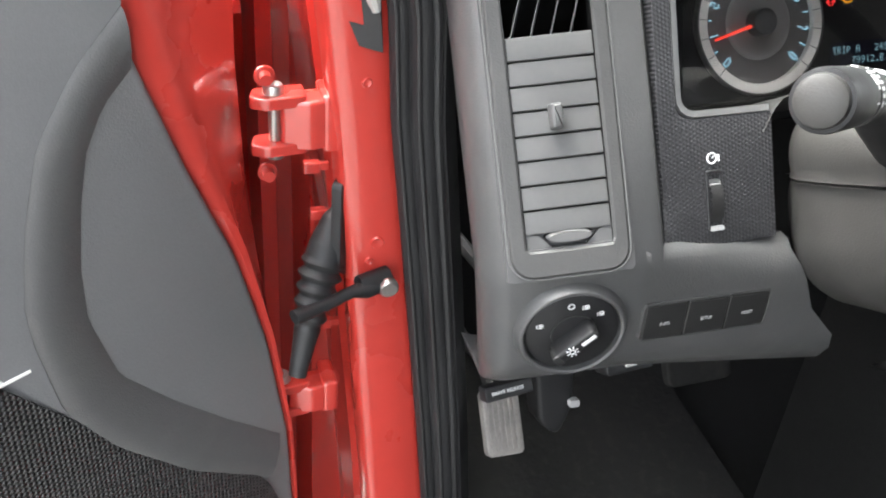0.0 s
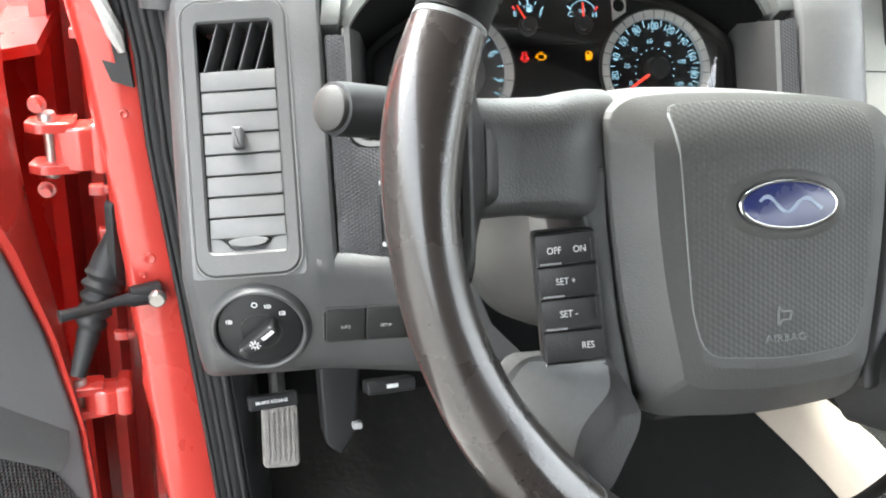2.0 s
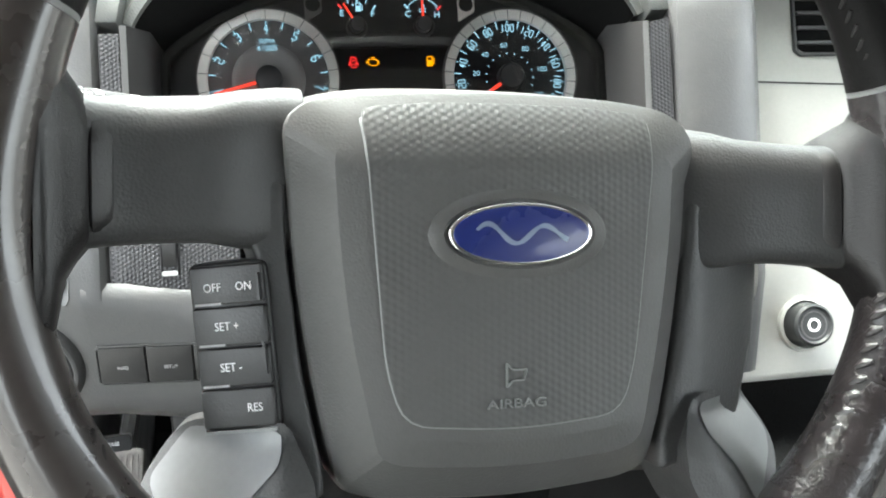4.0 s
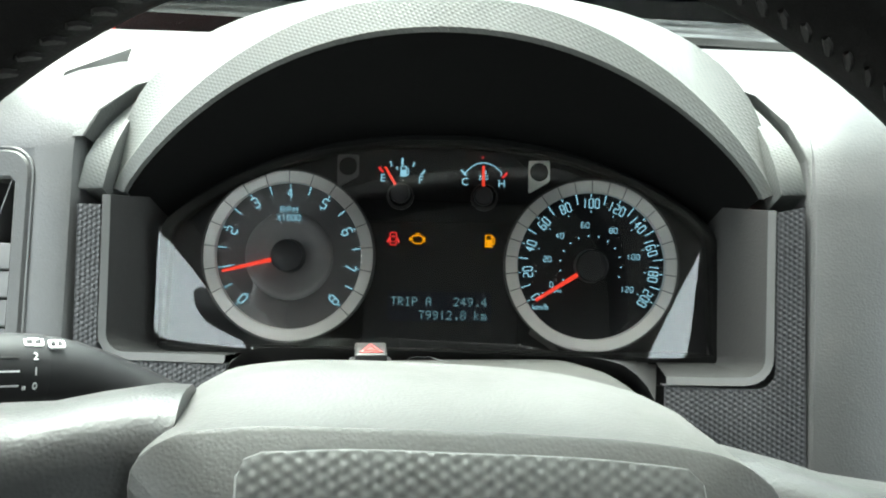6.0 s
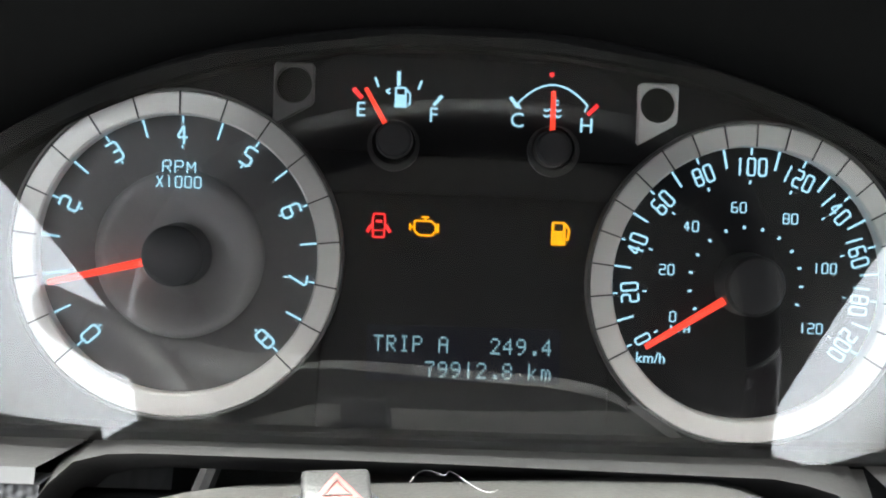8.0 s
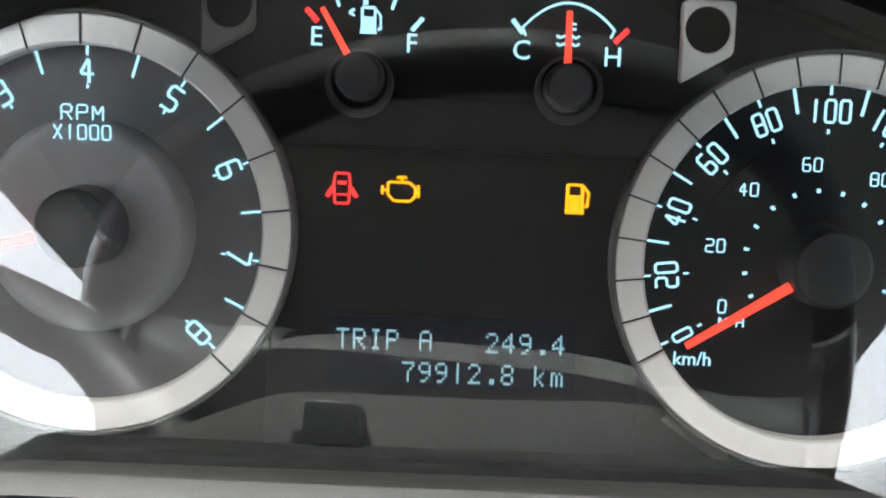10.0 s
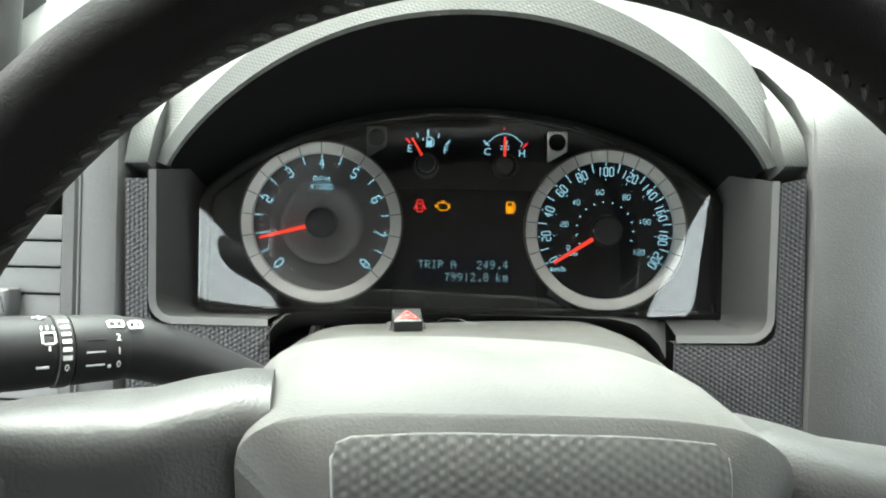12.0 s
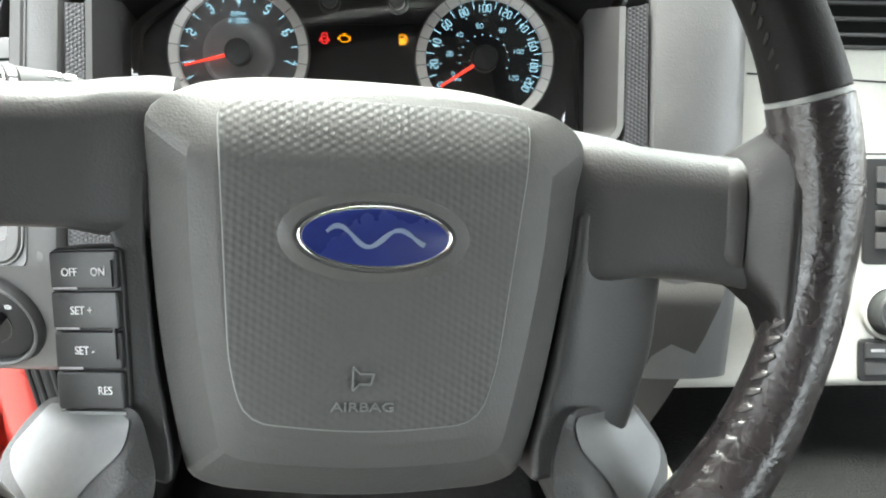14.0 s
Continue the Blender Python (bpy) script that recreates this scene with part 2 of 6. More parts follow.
def rrect(w, h, r, n=6, cx=0.0, cy=0.0):
    """A rounded rectangle, counter-clockwise."""
    pts = []
    for qx, qy, a in ((1, 1, 0), (-1, 1, 90), (-1, -1, 180), (1, -1, 270)):
        for i in range(n + 1):
            t = radians(a + 90 * i / n)
            pts.append((cx + qx * (w / 2 - r) + r * math.cos(t), cy + qy * (h / 2 - r) + r * math.sin(t)))
    return pts


def rounded(poly, r, n=5):
    """The polygon with its corners rounded; r one radius or one for each corner."""
    out, k = [], len(poly)
    rs = r if hasattr(r, "__len__") else [r] * k
    for i in range(k):
        p, a, b = Vector(poly[i]), Vector(poly[i - 1]), Vector(poly[(i + 1) % k])
        da, db = (a - p), (b - p)
        q = min(rs[i], da.length * 0.45, db.length * 0.45)
        p0, p1 = p + da.normalized() * q, p + db.normalized() * q
        for j in range(n + 1):
            t = j / n
            out.append(tuple((1 - t) ** 2 * p0 + 2 * t * (1 - t) * p + t * t * p1))
    return out


def resample(pts, n, closed=True):
    """n points at even steps along an outline."""
    p = np.array(pts, float)
    if closed:
        p = np.vstack([p, p[:1]])
    s = np.r_[0, np.cumsum(np.linalg.norm(np.diff(p, axis=0), axis=1))]
    t = np.linspace(0, s[-1], n, endpoint=not closed)
    return np.stack([np.interp(t, s, p[:, i]) for i in range(p.shape[1])], 1)


def inset(pts, d):
    """A closed outline moved inwards by d (counter-clockwise outline)."""
    p = np.array(pts, float)
    t = np.roll(p, -1, 0) - np.roll(p, 1, 0)
    t /= np.maximum(np.linalg.norm(t, axis=1, keepdims=True), 1e-9)
    return p + d * np.stack([-t[:, 1], t[:, 0]], 1)


def prism(outline, z0, z1, bevel=0.0, bm=None, steps=3):
    """A slab from an outline between two heights, its top edge rounded."""
    o = np.array(outline, float)
    loops = [[(x, y, z0) for x, y in o]]
    if bevel:
        loops.append([(x, y, z1 - bevel) for x, y in o])
        for i in range(1, steps + 1):
            a = math.pi / 2 * i / steps
            q = inset(o, bevel * (1 - math.cos(a)))
            loops.append([(x, y, z1 - bevel + bevel * math.sin(a)) for x, y in q])
    else:
        loops.append([(x, y, z1) for x, y in o])
    return loft(loops, bm=bm)


def frame_plate(outer, inner, z0, z1, n=96, bevel=0.0, zi=None, bm=None):
    """A plate with a hole: outline to outline, with side walls."""
    a, b = resample(outer, n), resample(inner, n)
    k = int(np.argmin(np.linalg.norm(b - a[0], axis=1)))
    b = np.roll(b, -k, 0)
    zi = z1 if zi is None else zi
    a2, b2 = (inset(a, bevel), inset(b, -bevel)) if bevel else (a, b)
    loops = [[(x, y, z0) for x, y in a], [(x, y, z1 - bevel) for x, y in a]]
    if bevel:
        loops += [[(x, y, z1) for x, y in a2], [(x, y, zi) for x, y in b2], [(x, y, zi - bevel) for x, y in b]]
    else:
        loops += [[(x, y, zi) for x, y in b]]
    loops += [[(x, y, z0) for x, y in b], [(x, y, z0) for x, y in a]]
    return loft(loops, caps=(False, False), bm=bm)


def circle(r, n=64, cx=0.0, cy=0.0):
    return [(cx + r * math.cos(2 * math.pi * i / n), cy + r * math.sin(2 * math.pi * i / n)) for i in range(n)]


def lathe(profile, n=40, bm=None):
    """Turned form about z from (radius, height) pairs."""
    loops = [[(r * math.cos(2 * math.pi * i / n), r * math.sin(2 * math.pi * i / n), z) for i in range(n)] for r, z in profile]
    return loft(loops, bm=bm)


def tube(path, radius, n=12, closed=False, bm=None, flat=1.0, up=(0, 0, 1), caps=True):
    """A tube along points; radius one value or one a point; flat squashes it across."""
    p = [Vector(q) for q in path]
    k = len(p)
    loops = []
    for i in range(k):
        a = p[(i - 1) % k] if closed or i else p[0]
        b = p[(i + 1) % k] if closed or i < k - 1 else p[-1]
        t = (b - a).normalized()
        s = t.cross(Vector(up))
        s = s.normalized() if s.length > 1e-6 else t.orthogonal().normalized()
        w = s.cross(t)
        r = radius[i] if hasattr(radius, "__len__") else radius
        loops.append([tuple(p[i] + r * (math.cos(c) * s + flat * math.sin(c) * w)) for c in (2 * math.pi * j / n for j in range(n))])
    if closed:
        loops.append(loops[0])
        return loft(loops, caps=(False, False), bm=bm)
    return loft(loops, caps=(caps, caps), bm=bm)


def bar(x0, y0, x1, y1, w, z0, z1, bm=None):
    """A flat stroke between two points of a plane."""
    d = Vector((x1 - x0, y1 - y0)).normalized()
    s = Vector((-d.y, d.x)) * w / 2
    o = [(x0 + s.x, y0 + s.y), (x0 - s.x, y0 - s.y), (x1 - s.x, y1 - s.y), (x1 + s.x, y1 + s.y)]
    return prism(o, z0, z1, bm=bm)


def text(name, body, size, material, parent, x, y, z, turn=0.0, wide=1.0, thick=0.0002, lean=0.0, space=1.0):
    """Raised lettering with its middle at (x, y)."""
    c = bpy.data.curves.new(name, 'FONT')
    c.body, c.size, c.align_x, c.align_y, c.extrude, c.shear, c.space_character = body, size, 'CENTER', 'CENTER', thick, lean, space
    c.resolution_u = 3
    t = bpy.data.objects.new(name, c)
    scene.collection.objects.link(t)
    me = bpy.data.meshes.new_from_object(t.evaluated_get(bpy.context.evaluated_depsgraph_get()))
    bpy.data.objects.remove(t)
    bpy.data.curves.remove(c)
    me.materials.clear()
    me.materials.append(material)
    me.transform(Matrix.Diagonal((wide, 1, 1, 1)))
    ob = new(name, me)
    ob.parent = parent
    ob.matrix_basis = pose(x, y, z, 0, 0, turn)
    return ob


def strip(points, material, name, parent, width, z, thick=0.0004, label=""):
    bm = bmesh.new()
    for a, b in zip(points, points[1:]):
        bar(*a, *b, width, z, z + thick, bm=bm)
    return part(name, bm, material, parent, label)


def box(x0, x1, y0, y1, z0, z1, bevel=0.0, bm=None):
    w, h = x1 - x0, y1 - y0
    o = rrect(w, h, min(bevel, w / 2.01, h / 2.01), 3, (x0 + x1) / 2, (y0 + y1) / 2) if bevel else [(x1, y1), (x0, y1), (x0, y0), (x1, y0)]
    return prism(o, z0, z1, bevel, bm)


# ---- planes of the place ----
CAR_X = (0.9991, 0.015, 0.036)                                                   # across the dashboard
MC = basis((0.0072, -0.0579, 1.1722), (0.9988, 0.0124, 0.0468), (-0.0474, 0.4453, 0.8941)) @ Matrix.Diagonal((0.968, 0.968, 0.968, 1))  # dial face
MF = basis((0.0001, -0.1189, 1.1394), CAR_X, (-0.0389, 0.4417, 0.8963))          # fascia round the dials
MH = basis((0.0066, -0.0132, 1.1543), (0.9985, 0.0165, 0.050), (-0.0384, 0.5441, 0.8382))          # hood over the dials
MK = basis((0, -0.11, 1.132), (0.9988, 0.049, 0), (0, 0.462, 0.887))            # knee panel beside the column
MV = basis((-0.2368, -0.1087, 1.1388), (0.980, -0.149, 0.129), (-0.03, 0.50, 0.86))  # outer air vent
ML = MV @ pose(0, -0.098, 0, 32, 0, 0)                                          # knee panel under it
MW = basis((0.0239, -0.349, 1.2074), (0.99, 0.143, 0), (-0.062, 0.428, 0.902))   # steering wheel
MD = basis((-0.40, -0.01, 1.0), (0.829, 0.559, 0), (0, 0, 1))                    # open door
LIFT = MF @ MK.inverted()  # lean of the dash towards the passenger side
MS = LIFT @ basis((0.30, -0.03, 1.15), (0.9988, 0.049, 0), (0, 0.51, 0.86))             # centre stack

# ---- shell of the car: ground, floor, bulkhead, roof, glass, far walls ----
bm = bmesh.new()
bmesh.ops.create_grid(bm, x_segments=2, y_segments=2, size=400)
tagged(part("ground", bm, M_GROUND), "grey asphalt ground outside the car", "ground", kind="structure")

bm = loft([[(x, 0.62, 0.62), (x, 0.50, 0.46), (x, 0.35, 0.40), (x, -0.3, 0.38), (x, -2.0, 0.38)] for x in (-0.40, 0.1, 0.5, 1.08)], close=False)
tagged(part("floor", thicken(bm, 0.03), M_CARPET), "dark carpeted footwell floor", "floor", kind="structure")
bm = loft([[(x, 0.60, 0.55), (x, 0.63, 0.8), (x, 0.60, 1.17)] for x in (-0.40, 0.3, 1.08)], close=False)
tagged(part("wall_bulkhead", thicken(bm, 0.03), M_CARPET), "dark carpeted bulkhead under the dashboard", "wall", kind="structure")
# unseen roof; the left rail is added to bound the lens reflection
bm = box(-0.37, 1.10, -2.05, -0.20, 1.63, 1.68, 0.02)
box(-0.47, -0.36, -2.05, -0.22, 1.495, 1.66, 0.015, bm=bm)
tagged(part("ceiling", bm, M_ROOF), "unseen plain headliner with an added left rail", "ceiling", kind="structure")
# unseen walls and post, placed to limit side and rear light and reflections
bm = box(1.06, 1.12, -2.05, 0.62, 0.38, 1.14, 0.02)
box(1.06, 1.12, -2.05, -1.95, 1.13, 1.64, 0.01, bm=bm)
tagged(part("wall_passenger_side", bm, M_DOOR), "unseen dark wall added on the passenger side", "wall", kind="structure")
bm = box(-0.44, 1.12, -2.10, -2.04, 0.38, 1.64, 0.02)
tagged(part("wall_rear", bm, M_DOOR), "unseen dark wall added behind the cabin", "wall", kind="structure")
bm = box(-0.46, -0.40, -2.05, -1.40, 0.38, 1.64, 0.02)
tagged(part("wall_driver_side", bm, M_DOOR), "unseen dark wall added behind the doorway", "wall", kind="structure")
bm = box(-0.44, -0.38, -1.52, -1.44, 0.38, 1.66, 0.02)
tagged(part("door_post", bm, M_DOORG), "unseen grey post added behind the doorway", "post", kind="structure")

# windscreen and the cowl in front of it
bm = loft([[(x, 0.62 - 0.05 * ((x - 0.33) / 0.7) ** 2, 1.17), (x, 0.24, 1.42), (x, -0.20 + 0.02 * ((x - 0.33) / 0.7) ** 2, 1.64)] for x in np.linspace(-0.36, 1.04, 9)], close=False)
glass = part("window_1", thicken(bm, 0.004), M_GLASS)
glass.visible_shadow = False
tagged(glass, "raked clear windscreen above the dashboard", "windscreen", kind="structure")

# ---- dashboard ----
dash = thing("dashboard", Matrix(), "dark grey grained plastic dashboard with a hooded dial recess", "dashboard")

# outer vent end of the dash, wrapped round its side
prof = [(0.165, -0.24), (0.188, -0.16), (0.180, -0.125), (0.171, -0.095), (0.155, -0.058), (0.136, -0.024), (0.118, -0.006), (0.103, -0.0008), (0.0965, 0.0), (0.0, 0.0), (-0.0955, -0.0015),
        (-0.104, -0.0065), (-0.118, -0.0150), (-0.155, -0.0385), (-0.166, -0.050), (-0.172, -0.066), (-0.168, -0.10), (-0.160, -0.18)]
cols = [(-0.046, -0.115), (-0.0515, -0.06), (-0.0535, -0.035), (-0.0525, -0.020), (-0.048, -0.0095), (-0.0425, -0.0035), (-0.0375, -0.0008), (0.0, 0.0), (0.0365, 0.0), (0.052, -0.0004), (0.0575, -0.002), (0.0598, -0.006), (0.0602, -0.03)]
bm = loft([[(x, y, z + dz) for x, dz in cols] for y, z in prof], close=False)
hole = [f for f in bm.faces if abs(f.calc_center_median().x) < 0.037 and abs(f.calc_center_median().y) < 0.0955]
bmesh.ops.delete(bm, geom=hole, context='FACES')
part("vent_panel", bm, M_DASH, dash, "grey grained end panel", m=MV)
reach = lambda y, ys, xs: float(np.interp(y, ys, xs))
rows = []
for y, z in prof[1:8]:
    e = reach(y, (0.097, 0.103, 0.118, 0.136, 0.155, 0.171, 0.180, 0.188), (0.0620, 0.0628, 0.068, 0.0775, 0.096, 0.120, 0.145, 0.170))
    rows.append([(x, y, z - 0.0012) for x in np.linspace(0.056, e - 0.001, 5)] + [(e - 0.0002, y, z - 0.0020), (e, y - 0.002, z - 0.016)])
part("inner_shoulder", loft(rows, close=False), M_PAD, dash, "grained pad running under the hood", m=MV)

# knee panel: grows out of the vent end and runs to the column
left = [(-0.0850, -0.0040), (-0.0900, -0.0012), (-0.0955, -0.0013), (-0.104, -0.0062), (-0.118, -0.0147), (-0.1365, -0.02645), (-0.155, -0.0382), (-0.166, -0.0497), (-0.172, -0.066), (-0.168, -0.10), (-0.160, -0.18)]
prof = [(-0.0770, -0.006), (-0.0810, 0.0005), (-0.0880, 0.0030), (-0.0985, 0.0060), (-0.1080, 0.0050), (-0.1320, -0.0060), (-0.1560, -0.0170), (-0.1680, -0.0270), (-0.1780, -0.0420), (-0.176, -0.08), (-0.165, -0.16)]
rows = []
for (y0, z0), (y1, z1) in zip(left, prof):
    a, b = MV @ Vector((0.046, y0, z0 + 0.0004)), MK @ Vector((float(np.interp(-y1, [0.087, 0.106, 0.130, 0.150, 0.172], [-0.0825, -0.0735, -0.063, -0.038, -0.028])), y1, z1))
    back = MK.to_3x3() @ Vector((0.0, 0.0, -1.0))
    rows.append([a + (b - a) * t for t in np.linspace(0, 1, 9)] + [b + back * 0.002 + Vector((0.001, 0, 0)), b + back * 0.02 + Vector((0.001, 0, 0))])
part("knee_panel", loft(rows, close=False), M_DASH, dash)
prof2 = prof[1:7] + [(-0.166, -0.022), (-0.182, -0.029), (-0.205, -0.040), (-0.225, -0.052), (-0.236, -0.068), (-0.232, -0.14)]
bm = loft([[(x, y, z) for x in np.linspace(0.09, float(np.interp(-y, [0.08, 0.10, 0.14, 0.18, 0.24], [0.254, 0.249, 0.238, 0.221, 0.192])), 7)] for y, z in prof2], close=False)
part("knee_panel", bm, M_WARM, dash, "warm grey lower panel", m=MF)

# dimpled fascia left of, under and right of the dials
def dimpled(outer, inner):
    """A panel between two edges that run side by side, with turned-down rims."""
    o, q = resample(outer, 40, False), resample(inner, 40, False)
    low = lambda l, z: [(x, y, z) for x, y in l]
    rows = [low(o, -0.012), low(o, -0.0015)]
    for t in (0.03, 0.35, 0.65, 0.97):
        rows.append(low([a * (1 - t) + b * t for a, b in zip(o, q)], -0.001))
    rows += [low(q, -0.0015), low(q, -0.012)]
    part("dimpled_panel", loft(rows, close=False), M_MESH, dash, "black dimpled panel", m=MF)


corner = lambda cx, cy, r, a0, a1: [(cx + r * math.cos(radians(a)), cy + r * math.sin(radians(a))) for a in np.linspace(a0, a1, 6)]
dimpled([(-0.1745, 0.081), (-0.1745, 0.020), (-0.1745, -0.0785), (-0.0955, -0.0785)], [(-0.1620, 0.081)] + corner(-0.1530, 0.0105, 0.009, 180, 270) + [(-0.125, 0.0012), (-0.0955, 0.0012)])
dimpled([(0.1962, 0.088), (0.1975, 0.02), (0.2000, -0.085), (0.1265, -0.085)], [(0.1822, 0.085)] + corner(0.1735, 0.0045, 0.0090, 0, -90) + [(0.15, -0.0045), (0.1265, -0.0040)])
# black plate put in for the shade under the arch by the column
part("gap_shade_plate", box(-0.125, 0.135, -0.115, -0.006, -0.024, -0.0205, 0.001), M_CAVITY, dash, "black plate added as the shade in the gap", m=MF)

# satin bezel edge with the walls that fall back to the dials, lined with dark plastic
def rim_line():
    left = [(-0.1575, 0.086), (-0.1577, 0.015)]
    arc = [(-0.1577 + 0.009 * (1 - math.cos(a)), 0.015 - 0.009 * math.sin(a)) for a in np.linspace(0.2, math.pi / 2, 6)]
    right = [(0.1670 + 0.0105 * math.sin(a), 0.0010 + 0.0095 * (1 - math.cos(a))) for a in np.linspace(0, math.pi / 2, 6)]
    return left + arc + [(-0.0965, 0.0055)], [(0.1275, 0.0005)] + right + [(0.1775, 0.086)]


inv = MC.inverted() @ MF
for side, line in zip((-1, 1), rim_line()):
    line = [Vector((x, y, -0.003)) for x, y in resample(line, 40, closed=False)]
    if side == 1:
        line = line[::-1]
    outer, edge, lip, back = [], [], [], []
    for i, p in enumerate(line):
        a, b = line[max(i - 1, 0)], line[min(i + 1, len(line) - 1)]
        t = (b - a).normalized()
        o = Vector((t.y, -t.x, 0)) * (1 if side == -1 else -1)
        outer.append(p + o * 0.0050 + Vector((0, 0, -0.003)))
        edge.append(p + o * 0.0040 + Vector((0, 0, 0.0022)))
        lip.append(p + Vector((0, 0, 0.0015)))
        # foot of the wall along the dial lens: down the side, round the corner, along the bottom
        if p.y > (0.0155 if side < 0 else 0.0110):
            k = (0.086 - p.y) / (0.0705 if side < 0 else 0.075)
            foot = Vector((side * 0.1535, 0.034 - k * 0.086, -0.002))
        else:
            k = min(1.0, max(0.0, (0.160 - abs(p.x)) / 0.05))
            foot = Vector((side * (0.1535 - k * 0.046), -0.0530, -0.002))
        back.append(inv.inverted() @ foot)
    part("bezel_edge", loft([outer, edge, lip], close=False), M_BEZEL, dash, "satin grey bezel edge", m=MF)
    mid = [a * 0.5 + b * 0.5 for a, b in zip(lip, back)]
    part("recess_wall", loft([lip, mid, back], close=False), M_RECESS, dash, "dark grey recess wall", m=MF)
# ledge under the dials over the column
arch = [(-0.102, -0.012), (-0.094, 0.001), (-0.086, 0.0085), (-0.076, 0.0105), (0.0, 0.0105), (0.090, 0.0095), (0.104, 0.007), (0.116, -0.001), (0.122, -0.012)]
line = [Vector((x, y, 0)) for x, y in resample(arch, 30, closed=False)]
low = [p + Vector((0, -0.012, -0.03)) for p in line]
back = [inv.inverted() @ Vector((max(-0.1535, min(0.1535, (inv @ p).x * 1.08)), -0.0535, -0.002)) for p in line]
part("recess_ledge", loft([low, line, back], close=False), M_RECESS, dash, "black ledge", m=MF)

# hood over the dials
def arch_pts(a, top, side_v, pw, h0, h1, cx=0.003, n=48, rise=1.0):
    out = []
    for i in range(n + 1):
        u = -1 + 2 * i / n
        u = math.sin(u * math.pi / 2)
        x = cx + a * u
        v = side_v + (top - side_v) * (1 - abs(u) ** pw) ** rise
        out.append((x, v, h0 + (h1 - h0) * (1 - u * u)))
    return out


lens_top = [tuple(MH.inverted() @ MC @ Vector(q)) for q in arch_pts(0.1545, 0.0665, 0.012, 2.2, -0.010, -0.010, 0.0, rise=0.85)]
h_in = arch_pts(0.1660, 0.0975, 0.022, 2.1, 0.074, 0.1125, 0.0035, rise=0.82)
h_in2 = arch_pts(0.1675, 0.0995, 0.022, 2.1, 0.0765, 0.1150, 0.0035, rise=0.82)
h_out = arch_pts(0.1725, 0.1170, 0.024, 2.1, 0.0765, 0.1130, 0.0035, rise=0.80)
h_out2 = arch_pts(0.1750, 0.1205, 0.024, 2.1, 0.073, 0.1085, 0.0035, rise=0.80)
h_top1 = arch_pts(0.1725, 0.144, 0.027, 2.2, 0.0755, 0.056, 0.0035, rise=0.40)
h_top2 = arch_pts(0.1800, 0.160, 0.070, 2.2, -0.03, -0.02, 0.0035, rise=0.45)
h_top3 = arch_pts(0.20, 0.175, 0.120, 2.1, -0.15, -0.15, 0.0035, rise=0.6)
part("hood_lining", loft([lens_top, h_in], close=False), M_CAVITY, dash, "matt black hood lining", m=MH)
part("hood", loft([h_in, h_in2, h_out, h_out2, h_top1, h_top2, h_top3], close=False), M_HOOD, dash, "dimpled grey hood over the dials", m=MH)

# dimpled band that tapers up along each side of the hood, over a dark gap
band = [(0.0220, 0.0775, 0.1946, 0.1800), (0.0225, 0.0840, 0.1922, 0.1776), (0.0240, 0.0848, 0.1916, 0.1772), (0.039, 0.0845, 0.1888, 0.1742), (0.049, 0.0815, 0.1852, 0.1722), (0.058, 0.0770, 0.1810, 0.1700), (0.068, 0.0700, 0.1760, 0.1676), (0.0775, 0.0630, 0.1702, 0.1652), (0.086, 0.0550, 0.1645, 0.1630)]
for sx in (-1, 1):
    loops = []
    for v, h, xo, xi in band:
        sec = [(xo, v - 0.012, h - 0.040), (xo, v - 0.0010, h - 0.0020), (xo - 0.0010, v, h), (xi + 0.0006, v, h), (xi, v - 0.0010, h - 0.0015), (xi - 0.004, v - 0.012, h - 0.040)]
        loops.append([(x if sx > 0 else 0.0060 - x, y, z) for x, y, z in sec])
    part("hood_end", loft(loops), M_HOOD, dash, "dimpled grey band beside the hood", m=MH)

# rounded grey column right of the dials, between the dimples and the silver stack
prof = [(0.165, -0.24), (0.190, -0.15), (0.187, -0.12), (0.178, -0.085), (0.165, -0.052), (0.150, -0.030), (0.132, -0.014), (0.112, -0.004), (0.09, 0.0), (-0.09, 0.0), (-0.16, -0.02)]
cols = [(0.1975, -0.03), (0.1985, -0.004), (0.201, 0.0015), (0.207, 0.004), (0.219, 0.0055), (0.240, 0.004), (0.256, -0.002), (0.2635, -0.009), (0.267, -0.022)]
bm = loft([[(x, y, z + dz) for x, dz in cols] for y, z in prof], close=False)
part("pad_column", bm, M_DASH, dash, "grey grained pad", m=MF)
rows = []
for y, z in prof[1:9]:
    e = reach(y, (0.09, 0.112, 0.132, 0.150, 0.165, 0.178, 0.190), (0.1990, 0.1985, 0.191, 0.1785, 0.155, 0.125, 0.085))
    rows.append([(e, y - 0.002, z - 0.018), (e + 0.0002, y, z - 0.0022)] + [(x, y, z - 0.0010 + 0.0025 * k / 4) for k, x in enumerate(np.linspace(e + 0.001, 0.2022, 5))])
part("inner_shoulder", loft(rows, close=False), M_PAD, dash, "grained pad running under the hood", m=MF)

# dash top that runs forward to the windscreen
rows = []
for x in (-0.285, -0.25, -0.215, -0.2, -0.18, -0.15, -0.1, -0.05, 0.0, 0.05, 0.1, 0.15, 0.18, 0.2, 0.215, 0.25, 0.32, 0.45, 0.6, 0.75, 0.9, 1.0):
    under = -0.205 < x < 0.205
    rows.append([(x, 0.045 if under else -0.0195, 1.17 if under else 1.233), (x, 0.06 if under else -0.02, 1.235), (x, 0.075 if under else 0.01, 1.244 if under else 1.246), (x, 0.09, 1.249), (x, 0.115, 1.246), (x, 0.15, 1.232), (x, 0.25, 1.190), (x, 0.45, 1.135), (x, 0.585, 1.115)])
